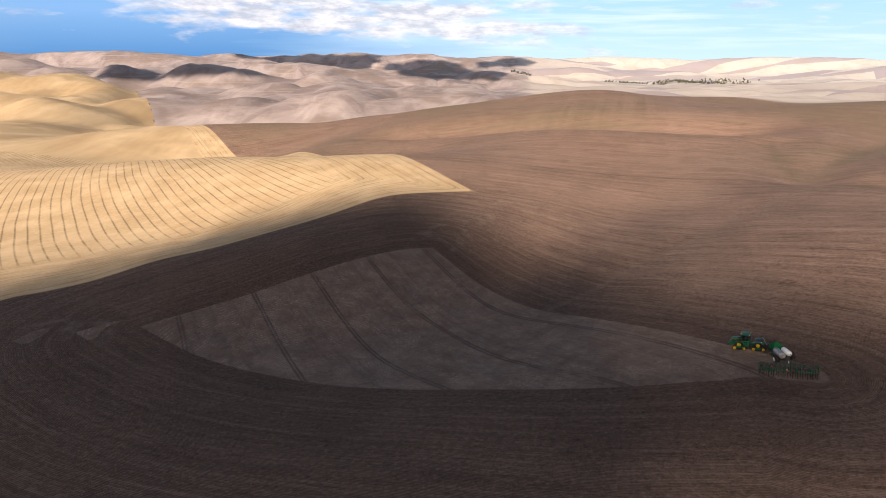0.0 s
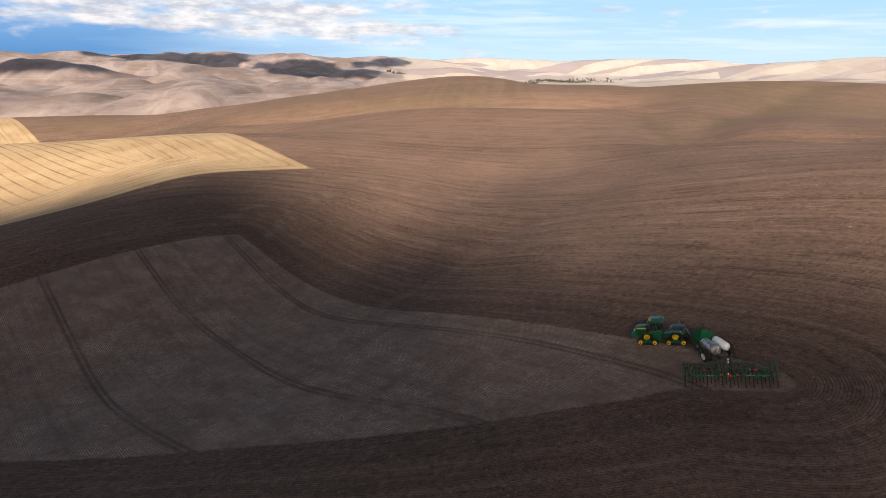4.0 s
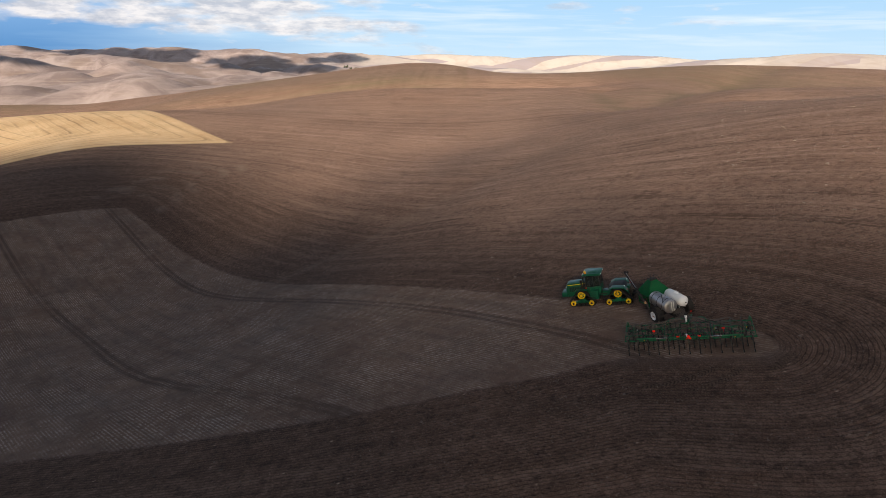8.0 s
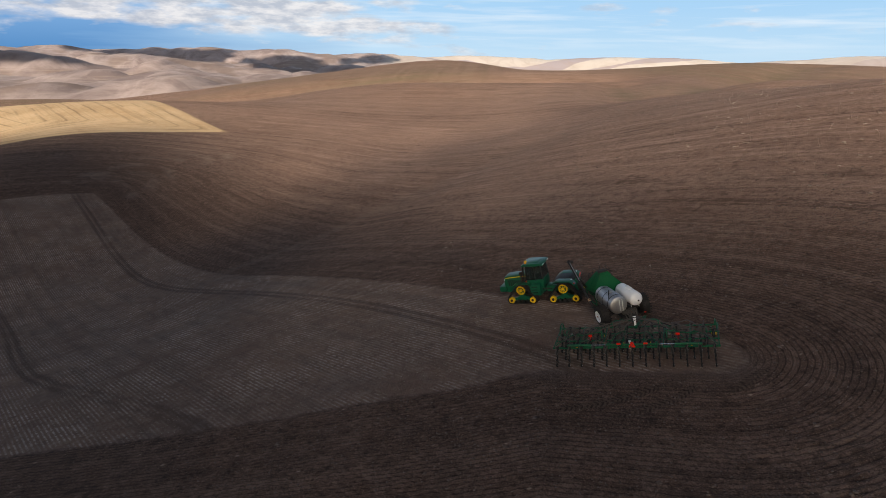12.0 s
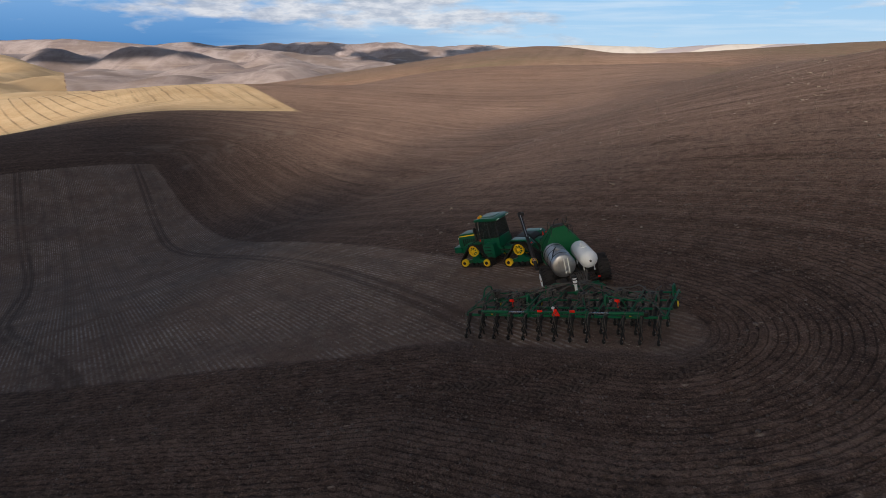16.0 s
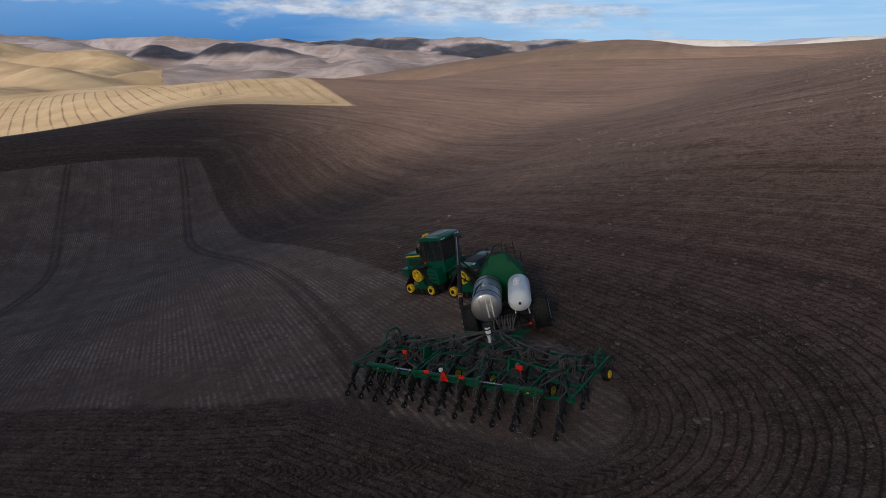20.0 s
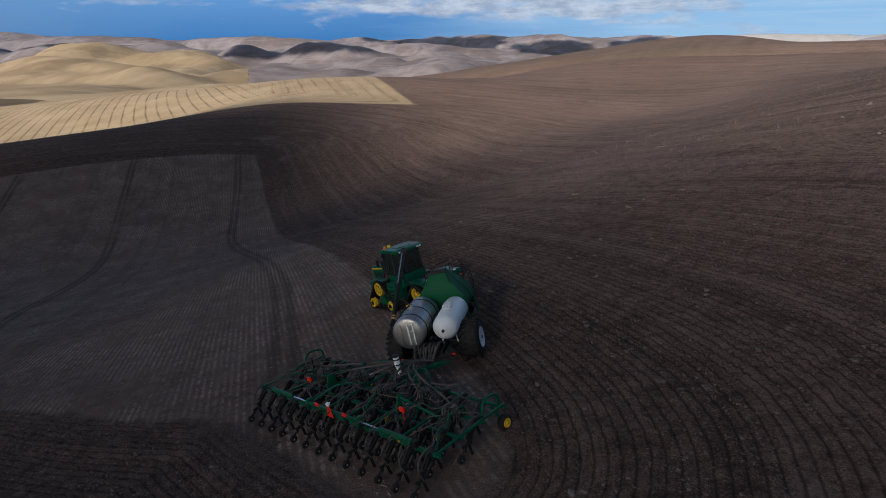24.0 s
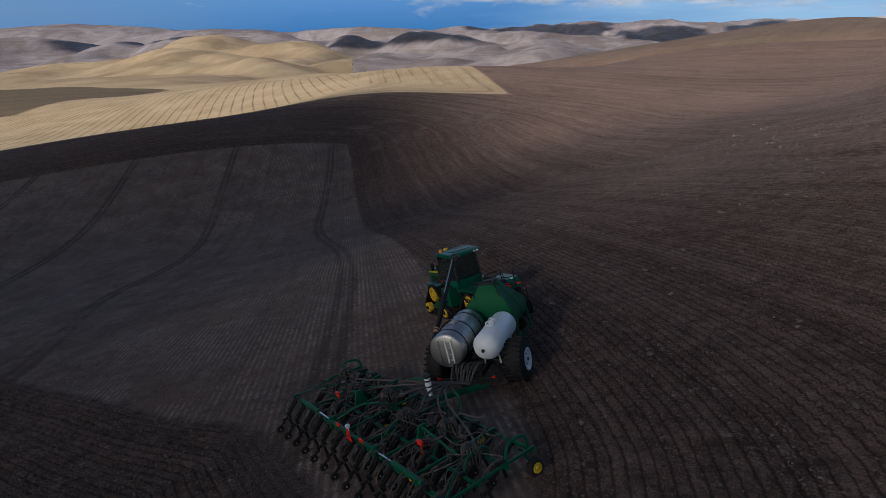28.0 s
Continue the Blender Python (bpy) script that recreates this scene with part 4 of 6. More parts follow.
        part("work_light", Shape().box((-0.85, side * 1.05, 2.03), (0.10, 0.16, 0.08), bevel=0.02), LENS, fender, at=rear)
    hitch = Shape().box((-1.45, 0, 0.55), (1.1, 0.22, 0.12), bevel=0.02)
    for side in (1, -1):
        hitch.box((-1.35, side * 0.42, 1.0), (0.35, 0.12, 0.75), (0, 12, 0), bevel=0.03).cyl((-1.25, side * 0.42, 1.35), (-1.75, side * 0.5, 0.75), 0.05)
    part("drawbar", hitch, IRON, t, at=rear)
    couplers = Shape()
    for k in range(6):
        couplers.box((-1.36, -0.28 + 0.11 * k, 1.42), (0.12, 0.08, 0.24), bevel=0.015)
    part("hydraulic_coupler", couplers, IRON, t, at=rear)
    part("warning_triangle", Shape().panel([(-1.30, -0.62, 1.72), (-1.30, -0.22, 1.72), (-1.30, -0.42, 2.06)], 0.015), RED, t, "red slow-vehicle triangle", at=rear)
    joint = Shape().cyl((-2.15, 0, 0.65), (-2.15, 0, 1.4), 0.18)
    for side in (1, -1):
        joint.cyl((-1.5, side * 0.35, 0.95), (-2.9, side * 0.5, 0.95), 0.06)
    part("articulation_joint", joint, IRON, t)
    for k, yy in enumerate((-0.3, 0.0, 0.3)):
        part("hose", Shape().tube([(-1.4, yy, 1.4), (-1.9, yy * 0.8, 1.15), (-2.3, yy * 0.4, 0.8)], 0.025), HOSE, t, at=rear)
    # the body sits high on its tall tracks
    for piece in t.children_recursive:
        if not piece.name.startswith("track") and not (piece.parent and piece.parent.name.startswith("track")):
            piece.data.transform(Matrix.Translation((0, 0, 0.22)))
    return t


# ---------------------------------------------------------------- air cart
def flotation_wheel(cart, x, y, side):
    r, w = 0.95, 0.86
    tyre = Shape().lathe(((-w / 2 + 0.34, 0.05), (-w / 2 + 0.30, 0.46), (-w / 2, 0.50), (-w / 2 + 0.02, 0.70), (-w / 2 + 0.08, 0.84), (-w / 2 + 0.20, 0.90), (w / 2 - 0.20, 0.90), (w / 2 - 0.08, 0.84), (w / 2 - 0.02, 0.70), (w / 2, 0.50), (w / 2 - 0.30, 0.46), (w / 2 - 0.34, 0.05)),
                         (x, y, r), (x, y + side * 1.0, r), 36)
    tyre_part = part("wheel", tyre, RUBBER, cart, "wide black flotation tyre on white rim")
    for k in range(22):
        for half in (-1, 1):
            a = 2 * math.pi * (k + 0.5 * (half > 0)) / 22
            lug = Shape().box((x + 0.915 * math.cos(a), y + half * w * 0.23, r + 0.915 * math.sin(a)), (0.085, w * 0.50, 0.065), (0, 90 - math.degrees(a), half * 32), bevel=0)
            part("tyre_lug", lug, RUBBER, tyre_part, smooth=False)
    rim = Shape().lathe(((w / 2 - 0.30, 0.30), (w / 2 - 0.02, 0.48), (w / 2 + 0.02, 0.50), (w / 2 + 0.03, 0.45), (w / 2 - 0.08, 0.36), (w / 2 - 0.12, 0.20), (w / 2 - 0.02, 0.16), (w / 2, 0.05)),
                        (x, y, r), (x, y + side * 1.0, r), 30)
    part("rim", rim, WHITE, tyre_part)
    for k in range(8):
        a = 2 * math.pi * k / 8
        part("wheel_nut", Shape().cyl((x + 0.24 * math.cos(a), y + side * (w / 2 - 0.11), r + 0.24 * math.sin(a)), (x + 0.24 * math.cos(a), y + side * (w / 2 - 0.06), r + 0.24 * math.sin(a)), 0.025, seg=6), RUST, tyre_part)
    part("wheel_hub", Shape().cyl((x, y + side * (w / 2 - 0.02), r), (x, y + side * (w / 2 + 0.04), r), 0.07, seg=12), RUST, tyre_part)


def build_cart(x, y, heading):
    c = stand("air_cart", x, y, heading, 1.6, 1.9, 0.06)
    tagged(c, "green seed cart with white and stainless steel tanks on it", "seed cart")
    for side in (1, -1):
        flotation_wheel(c, 0, side * 1.85, side)
    frame_shape = Shape().box((0, 0, 0.95), (0.24, 3.2, 0.24), bevel=0.03)
    for side in (1, -1):
        frame_shape.box((1.2, side * 0.62, 1.0), (5.4, 0.16, 0.24), bevel=0.02)
        frame_shape.box((5.0, side * 0.32, 0.82), (2.5, 0.14, 0.2), (0, 7, -side * 14), bevel=0.02)
    for xx in (-1.4, -0.2, 1.1, 2.4, 3.8):
        frame_shape.box((xx, 0, 1.0), (0.14, 1.3, 0.18), bevel=0.02)
    part("frame", frame_shape, IRON, c)
    part("tongue", Shape().box((6.1, 0, 0.60), (0.5, 0.2, 0.14), bevel=0.03).cyl((6.35, 0, 0.5), (6.35, 0, 0.72), 0.12), IRON, c)

    # hopper: sloping shoulders, straight walls, open bay at the foot of each side
    lo, hi = 2.15, 4.25
    w = 1.32
    body = Shape()
    base = [(lo, -w, 1.75), (hi, -w, 1.75), (hi, w, 1.75), (lo, w, 1.75)]
    mid = [(lo - 0.05, -w, 2.35), (hi + 0.05, -w, 2.35), (hi + 0.05, w, 2.35), (lo - 0.05, w, 2.35)]
    top = [(2.85, -0.38, 3.58), (3.55, -0.38, 3.58), (3.55, 0.38, 3.58), (2.85, 0.38, 3.58)]
    rings = [[body.bm.verts.new(p) for p in ring] for ring in (base, mid, top)]
    for a, b in zip(rings[:-1], rings[1:]):
        for k in range(4):
            body.bm.faces.new((a[k], a[(k + 1) % 4], b[(k + 1) % 4], b[k]))
    body.bm.faces.new(rings[0][::-1])
    body.bm.faces.new(rings[2])
    bmesh.ops.bevel(body.bm, geom=list(body.bm.edges), offset=0.035, segments=2, affect="EDGES")
    hopper = part("hopper", body, HOPPER_GREEN, c, "green seed hopper with sloping shoulders")
    for side in (1, -1):
        yy = side * w
        leg = Shape()
        for face in (lo, hi):
            step = 0.42 if face == lo else -0.42
            leg.panel([(face, yy, 1.78), (face, yy, 0.86), (face + step * 0.35, yy, 0.86), (face + step, yy, 1.78)], 0.05 * side)
        leg.box(((lo + hi) / 2, yy - side * 0.03, 0.90), (hi - lo, 0.08, 0.12), bevel=0.02)
        part("side_leg", leg, HOPPER_GREEN, hopper)
        seam = Shape().tube([(3.2, side * 0.40, 3.60), (3.2, side * 1.30, 2.42), (3.2, side * 1.335, 1.85)], 0.022, 6, 2)
        part("seam", seam, HOPPER_GREEN, hopper)
    for face, sign in ((lo, -1), (hi, 1)):
        part("end_panel", Shape().panel([(face, -w, 1.78), (face, w, 1.78), (face + sign * 0.02, w * 0.6, 1.05), (face + sign * 0.02, -w * 0.6, 1.05)], 0.05), HOPPER_GREEN, hopper)
    part("lid", Shape().box((3.2, 0, 3.60), (0.72, 0.76, 0.08), bevel=0.03).box((3.2, 0, 3.66), (0.3, 0.3, 0.05), bevel=0.02), IRON, hopper, "grey dusty hopper lid")
    for yy in (-0.8, -0.25, 0.3, 0.85):
        part("meter", Shape().box((2.95, yy, 1.30), (0.42, 0.34, 0.42), bevel=0.04).cyl((2.95, yy, 1.3), (3.45, yy, 1.3), 0.09), RUST, c, "rusty red metering box")
    part("fan", Shape().cyl((3.55, -0.95, 1.22), (3.85, -0.95, 1.22), 0.36, seg=24, rim=0.03).box((3.7, -0.70, 1.50), (0.26, 0.3, 0.3), bevel=0.04), IRON, c)
    rails = Shape()
    for yy in (-0.95, -0.3):
        rails.tube([(4.35, yy, 1.0), (4.35, yy, 3.15), (4.30, yy, 3.75)], 0.025, 6, 2)
    for z in (1.4, 1.8, 2.2, 2.6, 3.0, 3.4):
        rails.cyl((4.35, -0.95, z), (4.35, -0.3, z), 0.02, seg=6)
    for xx in (4.35, 4.95):
        rails.tube([(xx, -1.25, 2.0), (xx, -1.25, 2.95)], 0.022, 6).tube([(xx, 0.6, 2.0), (xx, 0.6, 2.95)], 0.022, 6)
    for z in (2.5, 2.95):
        rails.tube([(4.95, -1.25, z), (4.95, 0.6, z)], 0.022, 6).tube([(4.35, -1.25, z), (4.95, -1.25, z)], 0.022, 6)
    part("ladder", rails, BLACK, c, "black ladder and platform rail")
    deck = Shape()
    for k in range(7):
        deck.box((4.40 + 0.09 * k, -0.33, 1.98), (0.04, 1.85, 0.05), bevel=0.008)
    part("platform", deck, BLACK, c)

    # stainless tank
    y0, z0, r = 0.80, 2.06, 0.79
    steel = Shape().lathe(((-1.55, 0.30), (-1.53, 0.66), (-1.48, r - 0.03), (-1.42, r), (1.42, r), (1.48, r - 0.03), (1.53, 0.55), (1.55, 0.3)), (0.25, y0, z0), (1.25, y0, z0), 36)
    steel_part = part("steel_tank", steel, STEEL, c, "dusty stainless steel liquid tank")
    for yy in (-0.30, -0.05, 0.30):
        part("end_rib", Shape().box((-1.32, y0 + yy, z0), (0.06, 0.07, 1.05), bevel=0.02), LENS if yy < 0.2 else STEEL, steel_part)
    for zz in (-0.42, -0.15, 0.12, 0.40):
        part("end_rung", Shape().box((-1.33, y0 - 0.175, z0 + zz), (0.04, 0.20, 0.04), bevel=0.01), STEEL, steel_part)
    for xx in (-0.75, 0.25, 1.25):
        part("strap", Shape().lathe(((-0.035, r + 0.004), (-0.035, r + 0.016), (0.035, r + 0.016), (0.035, r + 0.004)), (xx, y0, z0), (xx + 1, y0, z0), 36), IRON, steel_part)
    part("hatch", Shape().cyl((0.1, y0, z0 + r - 0.02), (0.1, y0, z0 + r + 0.09), 0.24, seg=24, rim=0.02).cyl((0.1, y0, z0 + r + 0.09), (0.1, y0, z0 + r + 0.13), 0.09), STEEL, steel_part)
    part("fill_hose", Shape().tube([(0.3, y0 + 0.05, z0 + r + 0.1), (-0.3, y0 + 0.35, z0 + r + 0.02), (-0.9, y0 + 0.70, z0 + 0.25), (-1.0, y0 + 0.74, z0 - 0.4)], 0.035), BLACK, steel_part)
    # white pressure tank
    y1, z1, r1 = -0.92, 2.02, 0.60
    ends = [(-1.70, 0.03), (-1.66, 0.20), (-1.55, 0.40), (-1.40, 0.54), (-1.25, r1)]
    white = Shape().lathe(tuple(ends) + tuple((-a, b) for a, b in ends[::-1]), (0.35, y1, z1), (1.35, y1, z1), 36)
    white_part = part("white_tank", white, WHITE, c, "white pressure tank with rounded ends")
    for xx in (-0.05, 0.32):
        part("valve_guard", Shape().tube([(xx, y1 - 0.17, z1 + r1 - 0.05), (xx, y1 - 0.16, z1 + r1 + 0.12), (xx, y1, z1 + r1 + 0.20), (xx, y1 + 0.16, z1 + r1 + 0.12), (xx, y1 + 0.17, z1 + r1 - 0.05)], 0.025).cyl((xx + 0.12, y1, z1 + r1 - 0.02), (xx + 0.12, y1, z1 + r1 + 0.14), 0.07), WHITE, white_part)
        part("valve_ring", Shape().lathe(((0, 0.13), (0.09, 0.13), (0.09, 0.16), (0, 0.16), (0, 0.13)), (xx + 0.05, y1, z1 + r1 - 0.03), (xx + 0.05, y1, z1 + r1 + 0.97), 20, False), WHITE, white_part)
    part("end_fitting", Shape().cyl((-1.35, y1, z1), (-1.42, y1, z1), 0.07, seg=14), IRON, white_part)
    for xx in (-0.6, 1.3):
        for s in (-1, 1):
            part("tank_leg", Shape().tube([(xx, y1 + s * 0.33, z1 - 0.40), (xx, y1 + s * 0.36, 1.1)], 0.04), WHITE, white_part)
        part("saddle", Shape().box((xx, y0, 1.22), (0.14, 1.0, 0.26), bevel=0.02), IRON, steel_part)

    # filling auger on its arm
    foot, head = Vector((1.0, 2.32, 1.95)), Vector((4.8, 2.25, 4.5))
    auger = part("auger", Shape().cyl(foot, head, 0.12, seg=18).cyl(head, head + (head - foot).normalized() * 0.3, 0.15, seg=18), BLACK, c, "black folded filling auger")
    lift = Vector((0.03, 0, 0.16))
    part("auger_rail", Shape().cyl(foot.lerp(head, 0.5) + lift, foot.lerp(head, 0.97) + lift, 0.03, seg=8), STEEL, auger, "bright metal rail")
    way = (head - foot).normalized()
    part("auger_spout", Shape().cyl(foot + way * 0.05, foot - way * 0.20, 0.13, seg=16).cyl(foot - way * 0.2, foot - way * 0.45 + Vector((0, 0, -0.12)), 0.10, 0.12, seg=16), BLACK, auger)
    part("auger_collar", Shape().cyl(foot + way * 0.12, foot + way * 0.24, 0.135, seg=18), TAN, auger, "tan collar near the foot")
    part("auger_collar", Shape().cyl(foot + way * 0.32, foot + way * 0.38, 0.135, seg=18), TAN, auger)
    part("auger_motor", Shape().box(head + Vector((-0.05, -0.18, 0.12)), (0.25, 0.22, 0.22), bevel=0.04), BLACK, auger)
    for a, b in (((2.3, 1.33, 2.0), foot.lerp(head, 0.36)), ((3.9, 1.30, 2.1), foot.lerp(head, 0.66))):
        part("auger_arm", Shape().cyl(a, b, 0.045), BLACK, auger)
    # rails round the hopper lid
    guard = Shape()
    for side in (1, -1):
        guard.tube([(2.55, side * 0.62, 2.95), (2.6, side * 0.55, 3.82), (3.8, side * 0.55, 3.82), (3.85, side * 0.62, 2.95)], 0.022, 6, 4)
    guard.tube([(2.62, -0.55, 3.80), (2.62, 0.55, 3.80)], 0.022, 6).tube([(3.0, 0.3, 3.68), (3.4, 0.1, 3.90), (3.9, -0.3, 3.90)], 0.03, 6, 4)
    part("lid_rail", guard, BLACK, hopper, "black rails round the lid")
    # grey hoses in a bundle under the tanks
    for k in range(9):
        yy = -0.42 + 0.105 * k
        part("air_hose", Shape().tube([(-0.8, yy * 1.5, 1.30), (-1.45, yy * 1.35, 1.32 + 0.12 * random.random()), (-1.95, yy + random.uniform(-0.12, 0.12), 1.05), (-2.35, yy * 0.6, 0.72), (-2.8, yy * 0.5 + 0.1, 0.95)], 0.042, 8, 4), HOSE, c, "grey air hose")
    # hoses from the meters to the rear
    for k in range(5):
        yy = -0.30 + 0.15 * k
        part("air_hose", Shape().tube([(2.6, yy * 2.2, 1.25), (1.2, yy * 1.4, 0.90), (-0.4, yy, 0.88), (-1.6, yy * 0.7, 0.95), (-2.5, yy * 0.5 + 0.05, 1.02)], 0.055, 8, 4), HOSE, c, "grey air hose")
    part("rear_light_bar", Shape().box((-1.62, 0, 0.92), (0.08, 2.7, 0.10), bevel=0.02), IRON, c)
    for side in (1, -1):
        part("tail_lamp", Shape().box((-1.67, side * 1.25, 0.98), (0.05, 0.16, 0.10), bevel=0.02), RED, c)
    part("rear_hitch", Shape().box((-1.75, 0, 0.72), (0.55, 0.16, 0.12), bevel=0.02), IRON, c)
    return c


# ---------------------------------------------------------------- seed drill
def row_unit(drill, x, y):
    """One opener: clamp, trailing arm, trip spring, knife and packer wheel."""
    arm = Shape().box((x, y, 1.08), (0.20, 0.16, 0.22), bevel=0.02)
    arm.box((x - 0.30, y, 0.86), (0.62, 0.07, 0.12), (0, -36, 0), bevel=0.015)
    arm.box((x - 0.56, y, 0.62), (0.15, 0.13, 0.26), (0, -12, 0), bevel=0.02)
    arm.box((x - 0.58, y, 0.30), (0.11, 0.035, 0.62), (0, -10, 0), bevel=0.01)
    unit = part("opener", arm, BLACK, drill, "black trailing opener with packer wheel")
    part("trip_spring", Shape().cyl((x - 0.06, y + 0.06, 1.20), (x - 0.52, y + 0.06, 0.80), 0.05, seg=8), IRON, unit)
    part("packer_arm", Shape().cyl((x - 0.56, y, 0.60), (x - 0.86, y + 0.02, 0.44), 0.042, seg=6).cyl((x - 0.86, y + 0.02, 0.44), (x - 1.08, y + 0.02, 0.25), 0.036, seg=6).box((x - 0.82, y + 0.02, 0.50), (0.16, 0.12, 0.10), bevel=0.02), BLACK, unit)
    part("packer_wheel", Shape().lathe(((-0.06, 0.05), (-0.06, 0.12), (-0.03, 0.155), (0.03, 0.155), (0.06, 0.12), (0.06, 0.05)), (x - 1.10, y, 0.18), (x - 1.10, y + 1.0, 0.18), 16), RUBBER, unit)
    part("bolt_cap", Shape().cyl((x - 1.10, y - 0.075, 0.18), (x - 1.10, y + 0.075, 0.18), 0.035, seg=8), STEEL, unit)
    for k, (lx, lz) in enumerate(((x - 0.70, 0.50), (x - 0.86, 0.40), (x - 0.99, 0.29))):
        part("link_plate", Shape().box((lx, y + 0.03 - 0.06 * (k % 2), lz), (0.15, 0.03, 0.11), (0, -38, 0), bevel=0.01), IRON, unit)
    part("bolt", Shape().cyl((x - 0.56, y - 0.075, 0.66), (x - 0.56, y + 0.075, 0.66), 0.025, seg=6), CHROME, unit)
    return unit


def gauge_wheel(drill, x, y, r=0.36):
    tyre = Shape().lathe(((-0.13, 0.55 * r), (-0.13, 0.86 * r), (-0.08, r), (0.08, r), (0.13, 0.86 * r), (0.13, 0.55 * r)), (x, y, r), (x, y + 1.0, r), 24)
    tyre_part = part("gauge_wheel", tyre, RUBBER, drill, "black gauge wheel with yellow rim")
    for s in (-1, 1):
        part("rim", Shape().lathe(((0, 0.60 * r), (0.03, 0.57 * r), (0.01, 0.30 * r), (0.05, 0.24 * r), (0.06, 0.05)), (x, y + s * 0.125, r), (x, y + s * 1.125, r), 22), YELLOW, tyre_part)
    part("wheel_fork", Shape().tube([(x, y + 0.20, r), (x - 0.15, y + 0.22, 0.85), (x - 0.45, y + 0.1, 1.12)], 0.045, 6, 3), DRILL_GREEN, tyre_part)


def hose_ball(head, x, y, z, r):
    """Seed hoses that leave a distributor head and curl down round it."""
    for k in range(18):
        a = 2 * math.pi * k / 18 + random.uniform(-0.08, 0.08)
        reach, drop = r * random.uniform(0.85, 1.15), random.uniform(0.42, 0.62)
        c, s = math.cos(a), math.sin(a)
        run = [(x + 0.08 * c, y + 0.08 * s, z), (x + 0.7 * reach * c, y + 0.7 * reach * s, z + 0.04), (x + reach * c, y + reach * s, z - 0.20), (x + 0.75 * reach * c, y + 0.75 * reach * s, z - drop)]
        part("seed_hose", Shape().tube(run, 0.018, 5, 3), HOSE, head)


def build_drill(x, y, heading):
    d = stand("seed_drill", x, y, heading, 1.9, 4.5, 0.05)
    tagged(d, "wide green folding seed drill with grey hoses and black openers", "seed drill")
    half = 6.1
    ranks = (-1.55, -0.45, 0.65, 1.75)
    for row, rank in enumerate(ranks):
        size = 0.13 if row == 0 else 0.10
        for lo, hi in ((-half, -2.15), (-2.05, 2.05), (2.15, half)):
            part("toolbar", Shape().box((rank, (lo + hi) / 2, 1.10), (size, hi - lo, size), bevel=0.012), DRILL_GREEN, d)
    for yy in (-6.0, -4.05, -2.2, -0.75, 0.75, 2.2, 4.05, 6.0):
        part("beam", Shape().box((0.10, yy, 1.19), (3.5, 0.085, 0.085), bevel=0.012), DRILL_GREEN, d)
    # low braces and arches of the three sections
    for lo, hi, mid in (((-1.5, -5.9, 1.25), (0.6, -4.3, 1.25), 1.42), ((-0.4, -3.6, 1.22), (1.7, -2.2, 1.22), 1.40), ((1.7, 2.2, 1.22), (-0.4, 3.7, 1.22), 1.40), ((0.6, 4.3, 1.25), (-1.5, 5.9, 1.25), 1.42),
                        ((-1.5, -1.7, 1.30), (0.6, -0.8, 1.3), 1.62), ((-1.5, 1.7, 1.30), (0.6, 0.8, 1.3), 1.62)):
        middle = [(a + b) / 2 for a, b in zip(lo, hi)]
        part("brace", Shape().tube([lo, (middle[0], middle[1], mid), hi], 0.042, 6, 4), DRILL_GREEN, d)
    for side in (1, -1):
        lift = part("wing_cylinder", Shape().cyl((-1.62, side * 3.03, 1.34), (-1.62, side * 4.90, 1.34), 0.10, seg=14, rim=0.02), DRILL_GREEN, d, "green lift cylinder")
        part("piston_rod", Shape().cyl((-1.62, side * 1.83, 1.34), (-1.62, side * 3.07, 1.34), 0.042, seg=10), CHROME, lift, "bright piston rod")
        part("cylinder_clevis", Shape().box((-1.62, side * 5.01, 1.30), (0.16, 0.22, 0.24), bevel=0.03), BLACK, lift)
        part("hinge_plate", Shape().prism([(-1.75, 1.05), (-1.40, 1.05), (-1.45, 1.50), (-1.70, 1.50)], side * 1.69, side * 1.83, 0.02), DRILL_GREEN, d)
        part("wing_tower", Shape().prism([(-0.35, 1.15), (0.30, 1.15), (0.12, 1.72), (-0.12, 1.72)], side * 2.36, side * 2.46, 0.02), DRILL_GREEN, d)
        part("top_link", Shape().cyl((-0.02, side * 2.39, 1.66), (-0.02, side * 4.49, 1.28), 0.045, seg=8), DRILL_GREEN, d)
        arch = Shape().tube([(1.75, side * 5.79, 1.15), (1.65, side * 5.84, 1.62), (1.0, side * 5.89, 1.70), (0.7, side * 5.94, 1.20)], 0.055, 6, 4)
        part("wing_arch", arch, DRILL_GREEN, d)
        part("wing_arch", Shape().tube([(0.7, side * 5.11, 1.15), (0.6, side * 5.16, 1.55), (-0.1, side * 5.21, 1.58), (-0.35, side * 5.21, 1.2)], 0.05, 6, 4), DRILL_GREEN, d)
        part("marker_lamp", Shape().box((-1.70, side * 0.98, 1.46), (0.06, 0.30, 0.14), bevel=0.02), RED, d)
        part("marker_lamp", Shape().box((-0.6, side * 3.23, 1.62), (0.10, 0.28, 0.18), bevel=0.03).cyl((-0.6, side * 3.23, 1.2), (-0.6, side * 3.23, 1.6), 0.02, seg=6), RED, d)
        part("reflector", Shape().box((-1.68, side * 4.17, 1.21), (0.03, 0.12, 0.06), bevel=0.01), AMBER, d)
        gauge_wheel(d, 1.95, side * 5.69, 0.30)
        gauge_wheel(d, 0.05, side * 4.06, 0.34)
        gauge_wheel(d, 1.95, side * 2.72, 0.30)
        gauge_wheel(d, 0.1, side * 1.0, 0.38)
